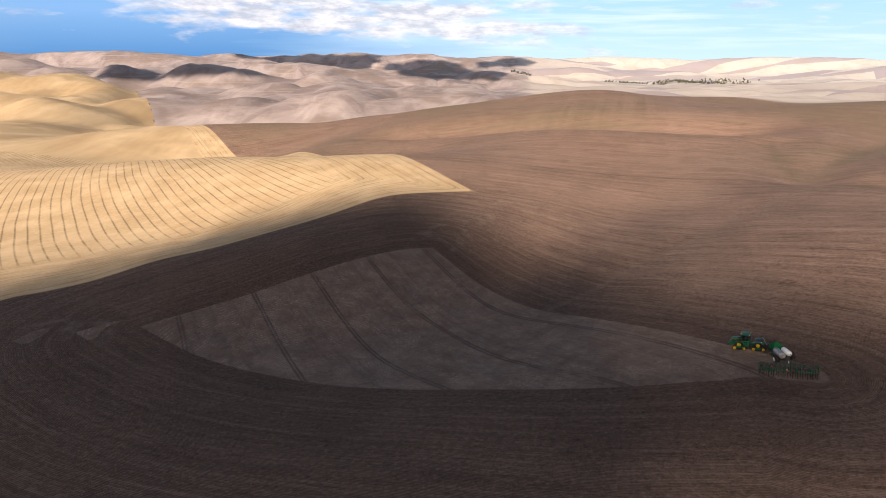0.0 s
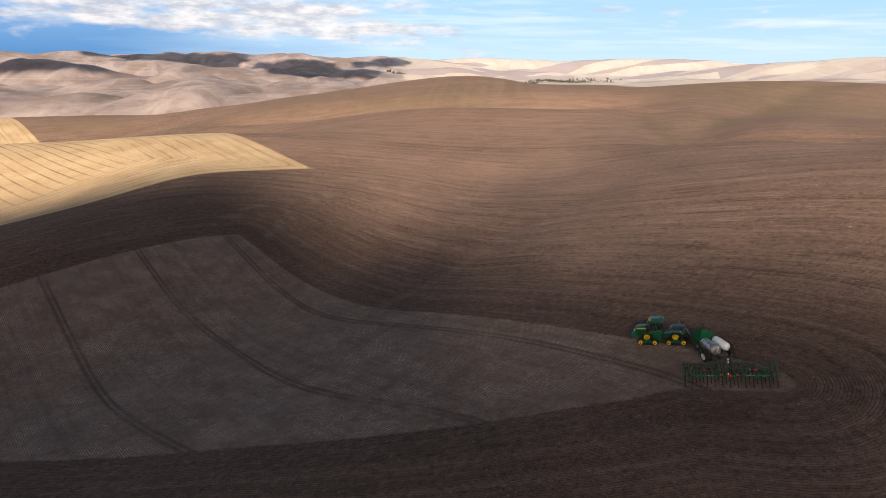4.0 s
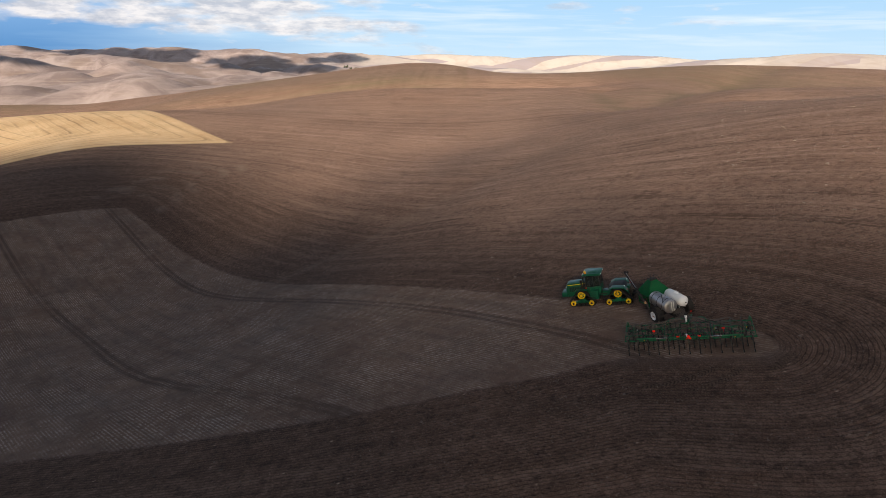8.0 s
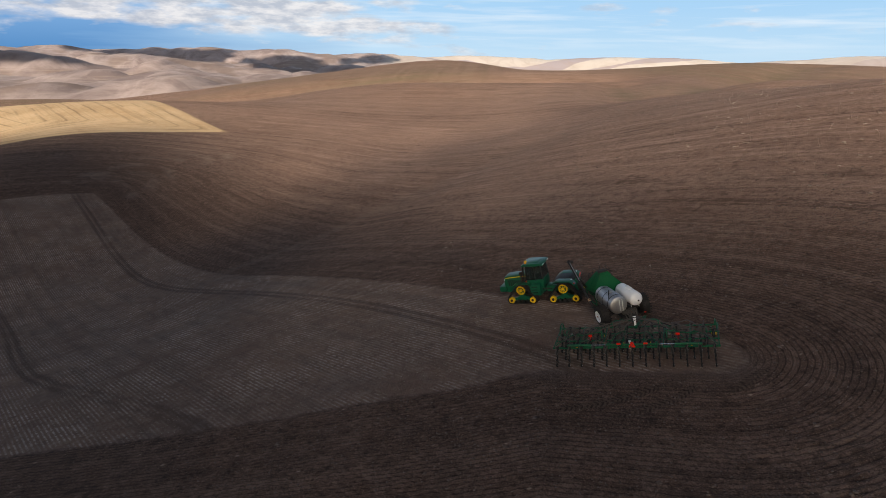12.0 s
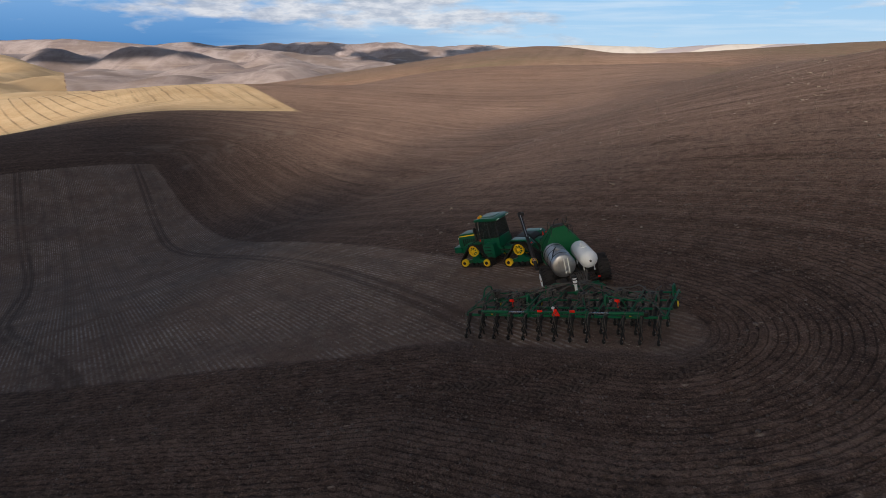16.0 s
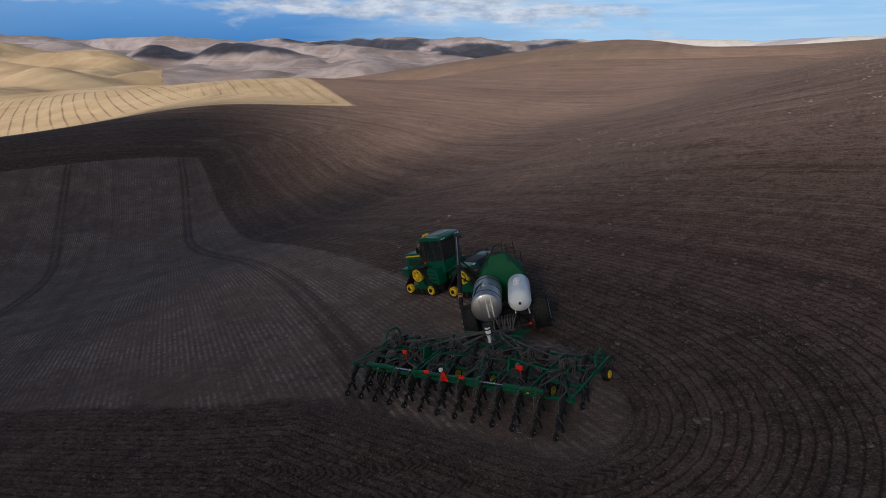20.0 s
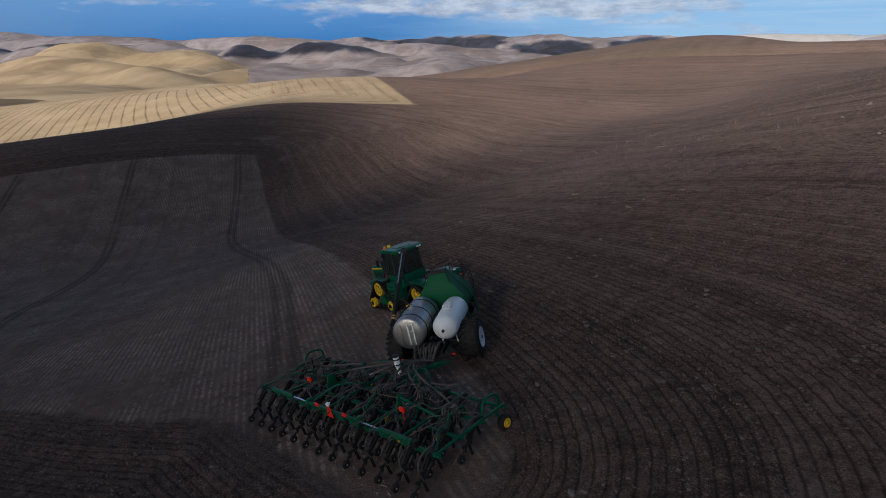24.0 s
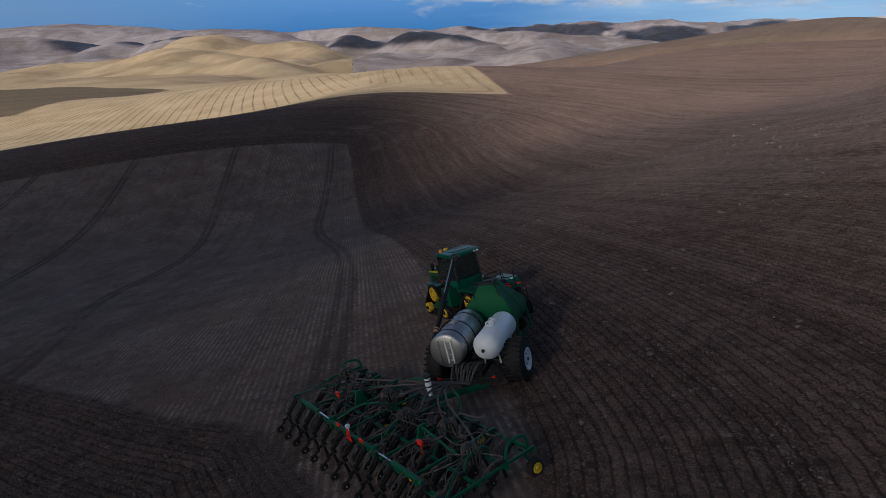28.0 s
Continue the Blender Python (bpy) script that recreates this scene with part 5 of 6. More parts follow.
        part("jack_stand", Shape().box((1.4, side * 1.77, 1.28), (0.08, 0.08, 0.80), bevel=0.01).box((1.4, side * 1.77, 1.68), (0.20, 0.08, 0.08), bevel=0.01), DRILL_GREEN, d)
        hump = Shape().tube([(1.8, side * 2.08, 1.15), (2.2, side * 1.57, 1.48), (2.6, side * 0.7, 1.25), (2.95, side * 0.16, 1.0)], 0.055, 6, 4)
        part("draft_link", hump, DRILL_GREEN, d)
    part("rear_beam", Shape().box((-1.64, 0, 1.36), (0.12, 3.9, 0.12), bevel=0.015), DRILL_GREEN, d)
    part("warning_triangle", Shape().panel([(-1.76, 0.26, 1.18), (-1.76, -0.26, 1.18), (-1.72, -0.07, 1.60), (-1.72, 0.07, 1.60)], 0.015), RED, d, "red slow-vehicle triangle")
    part("beacon", Shape().lathe(((0, 0.08), (0.09, 0.10), (0.13, 0.05)), (-1.64, 0.16, 1.58), (-1.64, 0.16, 2.58), 14).cyl((-1.64, 0.16, 1.4), (-1.64, 0.16, 1.6), 0.03), WHITE, d, "white rear beacon")
    tongue = Shape().box((2.75, -0.25, 1.0), (2.4, 0.20, 0.20), (0, 6, -12), bevel=0.02).box((4.0, -0.50, 0.82), (0.6, 0.15, 0.12), (0, 4, -12), bevel=0.02)
    part("tongue", tongue, DRILL_GREEN, d)
    tower = part("manifold_tower", Shape().cyl((1.95, 0.05, 1.1), (1.95, 0.05, 1.55), 0.09, seg=16).cyl((1.95, 0.05, 1.55), (1.95, 0.05, 2.02), 0.13, seg=18, rim=0.03), WHITE, d, "white distributor canister")
    part("canister_cap", Shape().cyl((1.95, 0.05, 2.02), (1.95, 0.05, 2.10), 0.15, seg=18), IRON, tower)
    for z in (1.62, 1.86):
        part("clamp_band", Shape().cyl((1.95, 0.05, z), (1.95, 0.05, z + 0.06), 0.138, seg=18), IRON, tower)
    # mains from the cart to six distributor heads, then a hose to each opener
    heads = [(0.15 + 0.5 * (k % 2), yy, 1.72) for k, yy in enumerate((-5.0, -3.1, -1.1, 1.1, 3.1, 5.0))]
    for k, (hx, hy, hz) in enumerate(heads):
        dist = part("distributor", Shape().cyl((hx, hy, 1.15), (hx, hy, hz - 0.08), 0.06, seg=12).cyl((hx, hy, hz - 0.08), (hx, hy, hz + 0.05), 0.13, seg=18, rim=0.02), BLACK, d, "black hose distributor head")
        off = 0.09 * (k - 2.5)
        part("main_hose", Shape().tube([(3.6, off * 0.6 - 0.2, 1.10), (2.7, off + 0.05, 1.42), (1.6, hy * 0.35, 1.60), (0.9, hy * 0.8, 1.42), (hx + 0.25, hy * 0.98, 1.28), (hx, hy, 1.30)], 0.045, 8, 5), HOSE, dist)
        hose_ball(dist, hx, hy, hz, 0.34)
    for row, rank in enumerate(ranks):
        n = 13 if row in (0, 2) else 12
        for k in range(n):
            yy = (k - (n - 1) / 2) * (2 * half - 0.3) / 12.5 + (0.18 if row == 3 else 0.0)
            row_unit(d, rank, yy)
            hx, hy, hz = min(heads, key=lambda h: abs(h[1] - yy) + random.uniform(0, 0.8))
            for double in range(2 if row == 0 else 1):
                sag, swing = random.uniform(-0.10, 0.18), random.uniform(-0.35, 0.35)
                run = [(hx + (rank - hx) * 0.2, hy + (yy - hy) * 0.2 + swing * 0.3, hz - 0.25),
                       (hx + (rank - hx) * 0.6 + swing * 0.5, hy + (yy - hy) * 0.55 - swing, 1.42 + sag),
                       (rank + 0.12, yy + swing * 0.5, 1.30 + sag), (rank - 0.30, yy + swing * 0.35 + 0.04, 1.28 + 0.5 * sag),
                       (rank - 0.62 - 0.15 * double, yy + 0.10 - 0.2 * double, 0.98), (rank - 0.60, yy + 0.04 - 0.08 * double, 0.45)]
                part("seed_hose", Shape().tube(run, 0.020, 6, 4), HOSE, d)
    # long hoses that loop along the frame
    for k in range(20):
        yy, way = random.uniform(-5.4, 5.4), random.choice((-1, 1))
        px, loop = random.uniform(-1.3, 1.5), []
        for j in range(5):
            loop.append((px, max(-6.0, min(6.0, yy)), random.uniform(1.22, 1.62)))
            px, yy = max(-1.55, min(1.75, px + random.uniform(-0.7, 0.7))), yy + way * random.uniform(0.25, 0.75)
        part("hydraulic_hose", Shape().tube(loop, random.choice((0.018, 0.026, 0.04)), 6, 5), HOSE if k % 3 else BLACK, d)
    for k in range(9):
        part("valve_block", Shape().box((random.uniform(-1.2, 1.4), -5.1 + 1.25 * k, 1.27), (0.20, 0.14, 0.14), bevel=0.02), (IRON, BLACK, STEEL)[k % 3], d)
    return d


tractor = build_tractor(76.05, 149.7, 140, 2)
air_cart = build_cart(81.05, 139.3, 90)
seed_drill = build_drill(79.35, 134.0, 58)


# ---------------------------------------------------------------- clouds and the far sky
def cloud_white():
    n = Nodes("cloud_white")
    n.set(n.bsdf, "Base Color", rgb(0.85, 0.85, 0.86))
    n.set(n.bsdf, "Roughness", 1.0)
    n.bump(n.noise(n.coord(), 0.05, 5.0), 0.6, 8.0)
    return n.mat


CLOUD_WHITE = cloud_white()
BALL_VERTS, BALL_FACES = [], []
_ball = bmesh.new()
bmesh.ops.create_icosphere(_ball, subdivisions=2, radius=1.0)
_ball.verts.ensure_lookup_table()
BALL_VERTS = np.array([v.co[:] for v in _ball.verts])
BALL_FACES = np.array([[v.index for v in f.verts] for f in _ball.faces])
_ball.free()


def cloud(over, height, spacing, puff, fringe=0.0, seed=1, ragged=None, cover=1.0):
    """A flat-bottomed cloud of many puffs whose shade falls on the outline `over` (x, y pairs).
    fringe: metres beyond the outline over which the puffs thin out; ragged: (x from, x to, metres) of a wider fringe."""
    rng = np.random.RandomState(seed)
    outline = np.array(over, dtype=float)
    room = fringe + (ragged[2] if ragged else 0)
    lo, hi = outline.min(axis=0) - room, outline.max(axis=0) + room
    gx, gy = np.meshgrid(np.arange(lo[0], hi[0], spacing), np.arange(lo[1], hi[1], spacing))
    gx, gy = gx.ravel() + rng.uniform(-0.3, 0.3, gx.size) * spacing, gy.ravel() + rng.uniform(-0.3, 0.3, gx.size) * spacing
    away = border(gx, gy, outline)
    reach = np.full(gx.shape, max(float(fringe), 1.0))
    if ragged:
        reach += ragged[2] * np.clip((gx - ragged[0]) / (ragged[1] - ragged[0]), 0, 1)
    keep = rng.uniform(0, 1, gx.size) > 1 - cover * (1 - np.clip(away / reach, 0, 1))
    gx, gy = gx[keep], gy[keep]
    shift = np.array(sun_way) * (height / sun_way.z)
    verts, faces = [], []
    for k, (px, py) in enumerate(zip(gx, gy)):
        size = puff * rng.uniform(0.75, 1.2)
        centre = np.array((px, py, 0.0)) + shift + np.array((0, 0, rng.uniform(-0.2, 0.5) * puff))
        verts.append(BALL_VERTS * size * np.array((1.0, 1.0, 0.6)) + centre)
        faces.append(BALL_FACES + k * len(BALL_VERTS))
    mesh = bpy.data.meshes.new("cloud")
    mesh.from_pydata(np.concatenate(verts).tolist(), [], np.concatenate(faces).tolist())
    mesh.materials.append(CLOUD_WHITE)
    mesh.shade_smooth()
    return tagged(new("cloud", mesh), "white drifting cloud above the hills", "cloud", kind="structure")


cloud(((-300, -60), (-10, 20), (8, 108), (54, 124), (86, 124), (96, 130), (96, 152), (72, 184), (40, 224), (14, 280), (0, 338), (-28, 338), (-62, 322), (-118, 296), (-175, 225), (-215, 110)), 1500, 12, 11, 30, 3, (30, 100, 20), 0.67)
cloud(((70, 122), (110, 118), (170, 140), (225, 205), (240, 270), (180, 300), (110, 285), (70, 240)), 1700, 9, 7, 60, 6, None, 0.17)
cloud(((-320, -60), (0, 10), (8, 105), (0, 142), (-60, 160), (-120, 192), (-185, 205), (-240, 110)), 1600, 12, 11, 20, 4, None, 0.70)
for outline, seed in ((((-960, 2300), (-880, 2480), (-1000, 2900), (-800, 2900), (-620, 2350)), 5),
                      (((-1130, 2250), (-1170, 2500), (-1330, 2990), (-1090, 2900), (-1030, 2330)), 7),
                      (((-300, 4120), (-140, 4260), (140, 4260), (290, 3010), (250, 2870), (10, 3030), (-160, 3130)), 9),
                      (((-1150, 4080), (-450, 4060), (-330, 4420), (-1100, 4420)), 10),
                      (((-2700, 2400), (-2050, 2550), (-1850, 2850), (-2150, 3050), (-2750, 2800)), 11),
                      (((265, 4190), (480, 4630), (700, 4580), (580, 4370)), 12)):
    cloud(outline, 1500, 44, 38, 24, seed, None, 0.95)


def far_sky():
    """Distant cloud bank and haze, on a curved sheet behind everything."""
    n = Nodes("distant_cloud_bank")
    where = n.coord()
    split = n.add("SeparateXYZ", {0: where})
    turn = n.math("ARCTAN2", split.outputs[0], split.outputs[1])           # radians, right is positive
    reach = n.math("SQRT", n.math("ADD", n.math("POWER", split.outputs[0], 2.0), n.math("POWER", split.outputs[1], 2.0)))
    rise = n.math("DIVIDE", split.outputs[2], reach)                        # tangent of the height angle
    broad = n.add("CombineXYZ", {0: n.math("MULTIPLY", turn, 3.2), 1: n.math("MULTIPLY", rise, 34.0), 2: 1.7}).outputs[0]
    puffs = n.add("CombineXYZ", {0: n.math("MULTIPLY", turn, 15.0), 1: n.math("MULTIPLY", rise, 52.0), 2: 4.1}).outputs[0]
    wisps = n.add("CombineXYZ", {0: n.math("ADD", n.math("MULTIPLY", turn, 4.0), n.math("MULTIPLY", rise, 14.0)), 1: n.math("MULTIPLY", rise, 64.0), 2: 7.3}).outputs[0]
    # clear blue to the right, a slate-blue rain bank low on the left that pales towards its far end
    clear = n.mix(n.ramp(rise, 0.02, 0.10), rgb(0.37, 0.56, 0.74), rgb(0.27, 0.49, 0.74))
    storm = n.mix(n.ramp(rise, 0.025, 0.085), rgb(0.060, 0.200, 0.450), rgb(0.145, 0.320, 0.600))
    storm = n.mix(n.ramp(n.math("ADD", turn, n.math("MULTIPLY", n.math("SUBTRACT", n.noise(broad, 0.8, 3.0), 0.5), 0.3)), -1.0, -0.55, 0.75, 0.0), storm, rgb(0.20, 0.31, 0.46))
    west = n.math("ADD", turn, n.math("MULTIPLY", n.math("SUBTRACT", n.noise(broad, 0.9, 4.0), 0.5), 0.40))
    blue = n.mix(n.ramp(west, -0.30, 0.10, 1.0, 0.0), clear, storm)
    # lumpy cloud rows above the bank, thinning to streaks on the right
    billow = n.math("ADD", n.math("MULTIPLY", n.noise(broad, 1.0, 3.0, 0.5), 0.45), n.math("MULTIPLY", n.noise(puffs, 1.0, 6.0, 0.52, 0.15), 0.55))
    heap = n.math("MULTIPLY", n.ramp(turn, -0.85, -0.35, 0.25, 1.0), n.ramp(turn, 0.02, 0.30, 1.0, 0.25))
    heap = n.math("MULTIPLY", heap, n.ramp(n.math("SUBTRACT", rise, n.ramp(turn, -0.5, 0.1, 0.012, -0.012)), 0.040, 0.066))
    cover = n.math("ADD", billow, n.ramp(heap, 0.0, 1.0, -0.16, 0.075))
    streak = n.math("ADD", n.math("MULTIPLY", n.noise(wisps, 1.0, 6.0, 0.58, 0.3), 0.7), n.math("MULTIPLY", n.noise(broad, 1.6, 2.0), 0.3))
    streak = n.math("MULTIPLY", n.ramp(streak, 0.48, 0.70, 0.0, 0.6), n.math("MULTIPLY", n.ramp(turn, -0.25, 0.15), n.ramp(rise, 0.028, 0.055)))
    white = n.mix(n.ramp(n.noise(puffs, 1.7, 5.0, 0.6), 0.40, 0.62), rgb(0.36, 0.41, 0.50), rgb(0.61, 0.635, 0.68))
    colour = n.mix(n.ramp(cover, 0.46, 0.60, 0.0, 0.9), blue, white)
    colour = n.mix(streak, colour, rgb(0.66, 0.73, 0.80))
    haze = n.mix(n.math("MULTIPLY", n.ramp(rise, 0.015, 0.040, 0.45, 0.0), n.ramp(turn, -0.35, 0.0)), colour, rgb(0.40, 0.56, 0.72))
    glow = n.add("Emission", {"Color": haze, "Strength": 1.2})
    n.tree.links.new(glow.outputs[0], n.out.inputs["Surface"])
    radius, verts, faces = 4930.0, [], []
    across, up = 60, 14
    for j in range(up + 1):
        for i in range(across + 1):
            a = radians(-75 + 150 * i / across)
            e = math.tan(radians(-2 + 24 * j / up))
            verts.append((radius * math.sin(a), radius * math.cos(a), radius * e))
    for j in range(up):
        for i in range(across):
            k = j * (across + 1) + i
            faces.append((k, k + 1, k + across + 2, k + across + 1))
    mesh = bpy.data.meshes.new("backdrop")
    mesh.from_pydata(verts, [], faces)
    mesh.materials.append(n.mat)
    mesh.shade_smooth()
    ob = tagged(new("backdrop", mesh), "blue sky with a dark cloud bank and white clouds", "sky", kind="structure")
    ob.location = (0, 0, 0)
    return ob


far_sky()


# ---------------------------------------------------------------- village and trees in the far valley
def leafy(name, dark, light):
    n = Nodes(name)
    pick = n.add("NewGeometry").outputs["Random Per Island"]
    n.set(n.bsdf, "Base Color", n.mix(pick, rgb(*dark), rgb(*light)))
    n.set(n.bsdf, "Roughness", 0.8)
    return n.mat


def plain(name, colour, rough=0.8):
    n = Nodes(name)
    grain = n.noise(n.coord(), 1.3, 4.0)
    n.set(n.bsdf, "Base Color", n.mix(n.ramp(grain, 0.3, 0.7), rgb(*colour), rgb(*[c * 0.75 for c in colour])))
    n.set(n.bsdf, "Roughness", rough)
    return n.mat


LEAVES = leafy("far_leaves", (0.036, 0.045, 0.028), (0.085, 0.092, 0.055))
BARK = plain("bark", (0.09, 0.065, 0.045))
WALLS = plain("house_walls", (0.62, 0.58, 0.52))
ROOFING = plain("house_roof", (0.24, 0.17, 0.14))


def joined(name, verts, faces, material, smooth=False):
    mesh = bpy.data.meshes.new(name)
    mesh.from_pydata(np.concatenate(verts).tolist(), [], np.concatenate(faces).tolist())
    mesh.materials.append(material)
    if smooth:
        mesh.shade_smooth()
    return mesh


def solid(subdivisions):
    bm = bmesh.new()
    bmesh.ops.create_icosphere(bm, subdivisions=subdivisions, radius=1.0)
    v = np.array([p.co[:] for p in bm.verts])
    f = np.array([[p.index for p in q.verts] for q in bm.faces])
    bm.free()
    return v, f


NUB_VERTS, NUB_FACES = solid(1)


def tree_pieces(rng, x, y, z, height):
    """Crown clumps of one far tree, with an uneven outline."""
    verts, count = [], rng.randint(9, 15)
    for k in range(count):
        up = rng.uniform(0.25, 1.0)
        spread = height * 0.30 * (1.15 - abs(up - 0.5))
        a, d = rng.uniform(0, 2 * math.pi), rng.uniform(0, 1) ** 0.6 * spread
        size = height * rng.uniform(0.10, 0.19)
        lump = NUB_VERTS * (size * rng.uniform(0.7, 1.2, (len(NUB_VERTS), 1))) + np.array((x + d * math.cos(a), y + d * math.sin(a), z + height * up * 0.85))
        verts.append(lump)
    return verts


def grove(name, label, places, seed):
    rng = np.random.RandomState(seed)
    verts, faces, trunks, trunk_faces = [], [], [], []
    for px, py, h in places:
        pz = spot(px, py)
        for lump in tree_pieces(rng, px, py, pz, h):
            faces.append(NUB_FACES + len(NUB_VERTS) * len(verts))
            verts.append(lump)
        ring = np.array([(px + r * math.cos(a), py + r * math.sin(a), pz + t) for t, r in ((-0.3, h * 0.035), (h * 0.45, h * 0.018)) for a in np.linspace(0, 2 * math.pi, 6)[:-1]])
        base = 10 * len(trunks)
        trunk_faces.append(np.array([(base + k, base + (k + 1) % 5, base + 5 + (k + 1) % 5) for k in range(5)] + [(base + k, base + 5 + (k + 1) % 5, base + 5 + k) for k in range(5)]))
        trunks.append(ring)
    woods = new(name, joined(name, verts, faces, LEAVES))
    tagged(woods, label, "trees", kind="stuff")
    stems = new("trunk", joined("trunk", trunks, trunk_faces, BARK))
    stems.parent = woods
    tagged(stems, kind="stuff")
    return woods


def house(x, y, turn, w, l, h):
    ob = new("farmhouse")
    ob.matrix_world = pose(x, y, spot(x, y) - 0.3, 0, 0, turn)
    tagged(ob, "small pale house with a brown pitched roof", "house", "village houses")
    part("wall", Shape().box((0, 0, h / 2), (l, w, h), bevel=0), WALLS, ob)
    top = Shape()
    a = [top.bm.verts.new(p) for p in ((-l / 2 - 0.4, -w / 2 - 0.5, h), (l / 2 + 0.4, -w / 2 - 0.5, h), (l / 2 + 0.4, w / 2 + 0.5, h), (-l / 2 - 0.4, w / 2 + 0.5, h), (-l / 2 - 0.4, 0, h + w * 0.4), (l / 2 + 0.4, 0, h + w * 0.4))]
    for f in ((0, 1, 5, 4), (3, 4, 5, 2), (0, 4, 3), (1, 2, 5), (0, 3, 2, 1)):
        top.bm.faces.new([a[k] for k in f])
    part("roof", top, ROOFING, ob)
    return ob


_rng = np.random.RandomState(12)
village = Vector((1390.0, 3540.0, 0))
grove("village_trees", "dark green trees among the village houses", [(village.x + _rng.normal(0, 150), village.y + _rng.normal(0, 70), _rng.uniform(9, 17)) for k in range(190)] +
      [(village.x - 330 + _rng.normal(0, 60), village.y + 90 + _rng.normal(0, 30), _rng.uniform(8, 13)) for k in range(35)], 21)
grove("tree_row", "row of dark trees on the valley floor", [(420 + 9 * k + _rng.uniform(-3, 3), 3900 + _rng.uniform(-8, 8), _rng.uniform(12, 18)) for k in range(14)], 22)
grove("ridge_trees", "few dark trees on the far crest", [(1010 + 13 * k, 1130 + _rng.uniform(-8, 8), _rng.uniform(8, 12)) for k in range(4)], 23)
for k in range(14):
    house(village.x + _rng.normal(0, 150), village.y + _rng.normal(0, 60), _rng.uniform(0, 180), _rng.uniform(8, 12), _rng.uniform(11, 18), _rng.uniform(4, 7))


# ---------------------------------------------------------------- clods, stones and straw on the fields
def clod_material(name, dark, light):
    n = Nodes(name)
    pick = n.add("NewGeometry").outputs["Random Per Island"]
    grain = n.noise(n.coord(), 14.0, 4.0)
    n.set(n.bsdf, "Base Color", n.mix(n.ramp(grain, 0.3, 0.75), n.mix(pick, rgb(*dark), rgb(*light)), rgb(*[c * 0.6 for c in dark])))
    n.set(n.bsdf, "Roughness", 0.95)
    n.bump(grain, 0.6, 0.02)
    return n.mat


CLOD = clod_material("soil_clods", (0.095, 0.064, 0.050), (0.27, 0.205, 0.165))
STONE = clod_material("pale_stones", (0.20, 0.150, 0.118), (0.46, 0.37, 0.29))
CHAFF = clod_material("old_straw", (0.26, 0.21, 0.165), (0.50, 0.43, 0.345))


def lie(x, y):
    """Ground height with the furrows left out, for arrays."""
    return land(np.asarray(x, dtype=float), np.asarray(y, dtype=float))


def scatter(name, label, x, y, size, material, seed, flat=0.7, sunk=0.25):
    rng = np.random.RandomState(seed)
    z = lie(x, y)
    n, m = len(x), len(NUB_VERTS)
    lumpy = rng.uniform(0.45, 1.35, (n, m, 1))
    turn = rng.uniform(0, 2 * math.pi, n)
    v = NUB_VERTS[None] * lumpy * size[:, None, None] * np.array((1.25, 0.85, flat))
    vx = v[..., 0] * np.cos(turn)[:, None] - v[..., 1] * np.sin(turn)[:, None] + x[:, None]
    vy = v[..., 0] * np.sin(turn)[:, None] + v[..., 1] * np.cos(turn)[:, None] + y[:, None]
    vz = v[..., 2] + (z + size * flat * (1 - 2 * sunk) * 0.7)[:, None]
    verts = np.stack([vx, vy, vz], axis=-1).reshape(-1, 3)
    faces = (NUB_FACES[None] + (np.arange(n) * m)[:, None, None]).reshape(-1, 3)
    mesh = bpy.data.meshes.new(name)
    mesh.vertices.add(len(verts))
    mesh.vertices.foreach_set("co", verts.astype(np.float32).ravel())
    mesh.loops.add(faces.size)
    mesh.loops.foreach_set("vertex_index", faces.astype(np.int32).ravel())
    mesh.polygons.add(len(faces))
    mesh.polygons.foreach_set("loop_start", (np.arange(len(faces)) * 3).astype(np.int32))
    mesh.update(calc_edges=True)
    mesh.materials.append(material)
    return tagged(new(name, mesh), label, "soil", kind="stuff")


def worked_ground(rng, count, box):
    x, y = rng.uniform(box[0], box[1], count), rng.uniform(box[2], box[3], count)
    d = border(x, y, PATCH)
    keep = d > 0.5
    return x[keep], y[keep], d[keep]


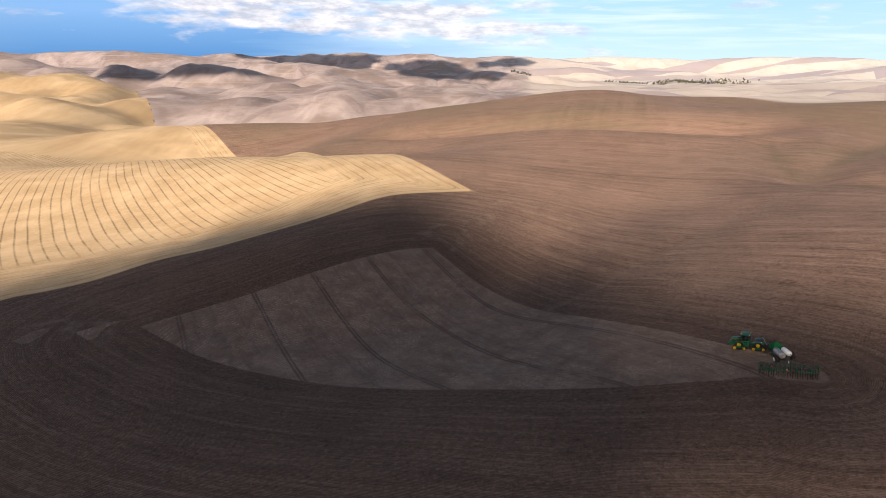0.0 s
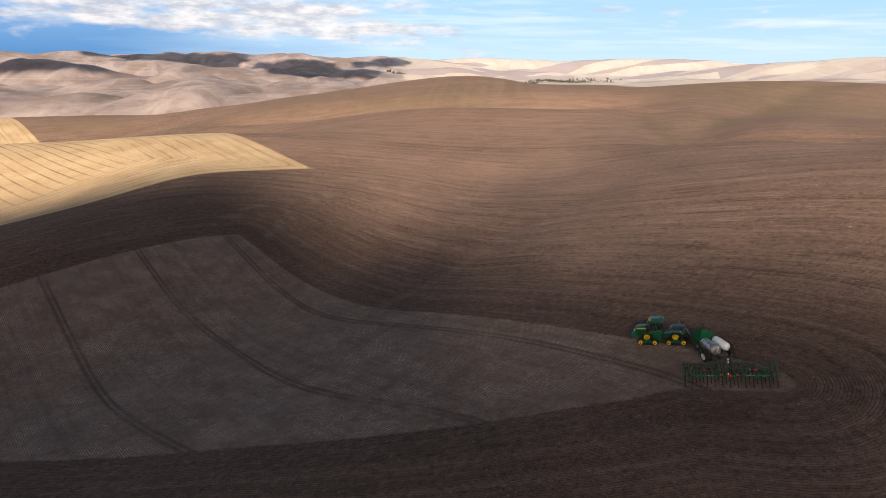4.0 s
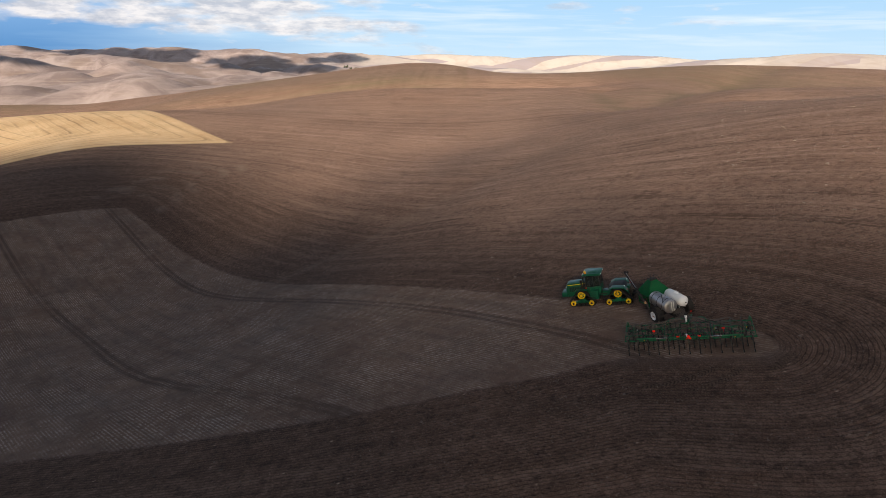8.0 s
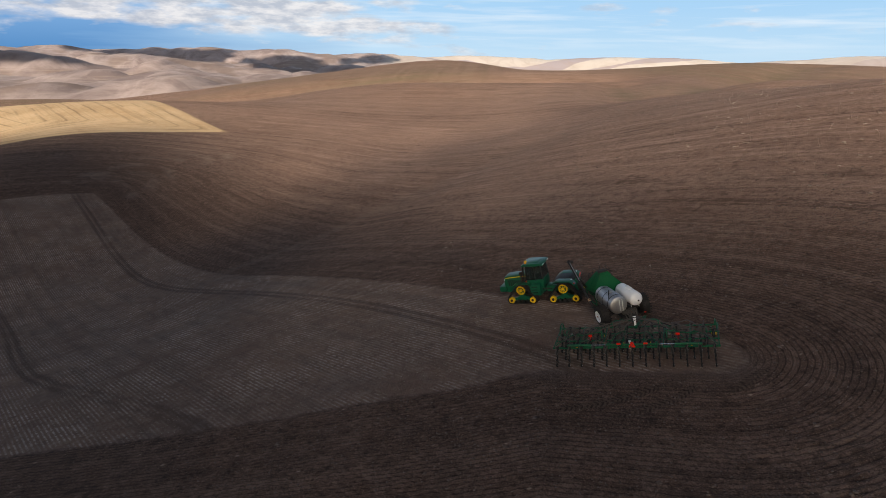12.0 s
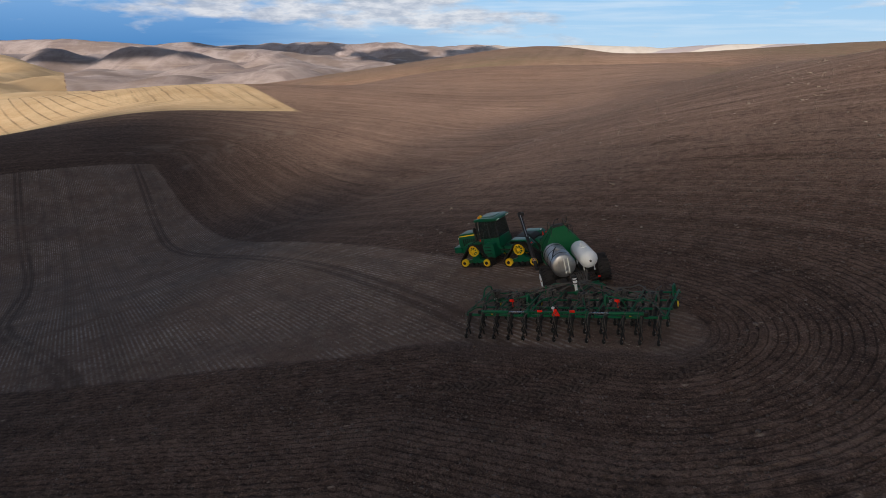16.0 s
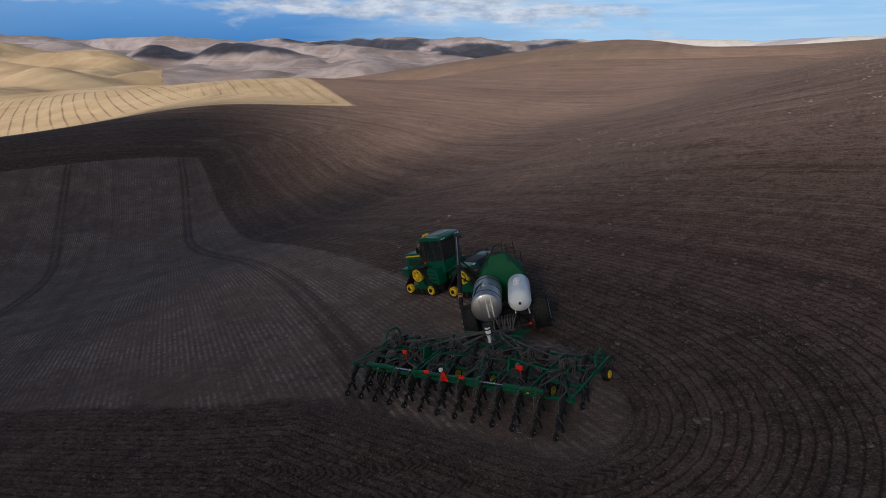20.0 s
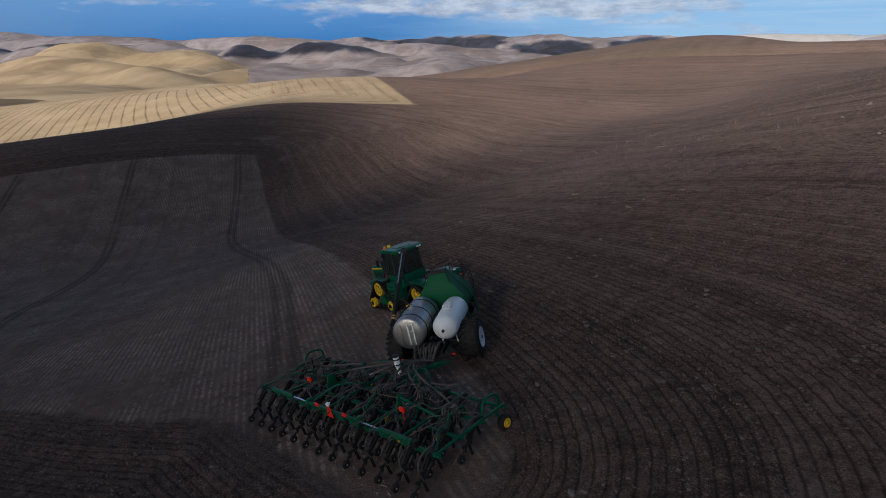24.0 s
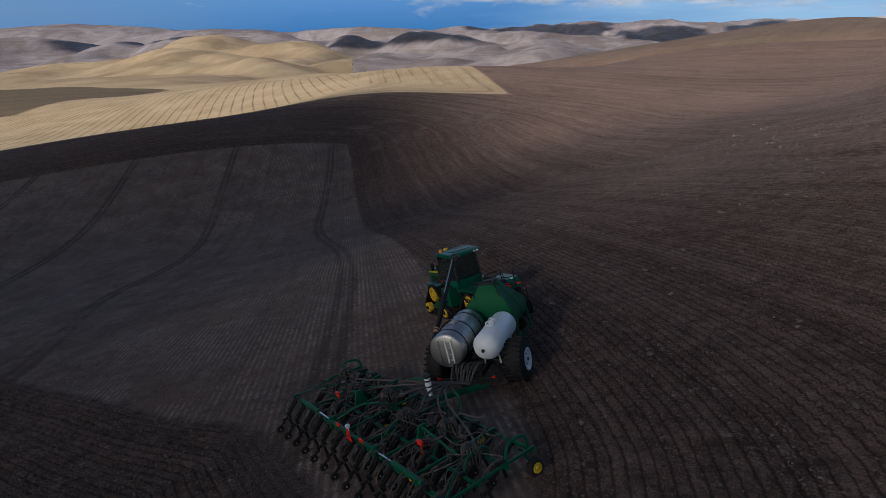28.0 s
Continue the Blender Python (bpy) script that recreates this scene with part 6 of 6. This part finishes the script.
_rng = np.random.RandomState(5)
_x, _y, _d = worked_ground(_rng, 46000, (44, 110, 116, 156))
_on = np.abs(np.mod(_d / 0.42, 1.0) - 0.5) > 0.16
_x, _y = _x[_on], _y[_on]
scatter("clods", "crumbly brown clods between the drill rows", _x, _y, 0.022 + 0.075 * _rng.uniform(0, 1, len(_x)) ** 3, CLOD, 6)
_x, _y, _d = worked_ground(_rng, 11000, (20, 190, 112, 300))
scatter("large_clods", "large clods of turned soil on the slope", _x, _y, 0.04 + 0.14 * _rng.uniform(0, 1, len(_x)) ** 4, CLOD, 7)
_cx, _cy, _cd = worked_ground(_rng, 260, (70, 190, 140, 290))
_k = _rng.randint(0, len(_cx), 1500)
_x, _y = _cx[_k] + _rng.normal(0, 2.6, 1500), _cy[_k] + _rng.normal(0, 0.9, 1500)
scatter("stones", "pale clods and stones lying on the slope", _x, _y, 0.05 + 0.24 * _rng.uniform(0, 1, 1500) ** 4, STONE, 8, 0.5)


def straw_bits():
    """Old straw lying in rows on the unworked patch."""
    rng = np.random.RandomState(15)
    x, y = rng.uniform(28, 86, 26000), rng.uniform(124, 190, 26000)
    line = 0.86 * x + 0.5 * y
    keep = (border(x, y, PATCH) < -0.2) & (np.abs(np.mod(line / 0.36, 1.0) - 0.25) < 0.30) & (value_noise(x / 2.5, y / 2.5, 61) > 0.5)
    x, y = x[keep], y[keep]
    n = len(x)
    z = lie(x, y) + 0.03
    a = np.arctan2(0.86, -0.5) + rng.normal(0, 0.9, n)
    half, thick = rng.uniform(0.03, 0.10, n), rng.uniform(0.006, 0.016, n)
    dx, dy = np.cos(a) * half, np.sin(a) * half
    sx, sy = -np.sin(a) * thick, np.cos(a) * thick
    lift = rng.uniform(0.0, 0.05, n)
    ends = [np.stack([x + s * dx + q * sx, y + s * dy + q * sy, z + (lift if s > 0 else 0) + h * thick], axis=1) for s in (-1, 1) for q, h in ((-1, 0.0), (1, 0.0), (0, 1.6))]
    verts = np.stack(ends, axis=1).reshape(-1, 3)
    pattern = np.array(((0, 1, 4), (0, 4, 3), (1, 2, 5), (1, 5, 4), (2, 0, 3), (2, 3, 5), (0, 2, 1), (3, 4, 5)))
    faces = (pattern[None] + (np.arange(n) * 6)[:, None, None]).reshape(-1, 3)
    mesh = bpy.data.meshes.new("straw_bits")
    mesh.from_pydata(verts.tolist(), [], faces.tolist())
    mesh.materials.append(CHAFF)
    return tagged(new("straw_bits", mesh), "bits of old straw in rows on the patch", "straw", kind="stuff")


straw_bits()
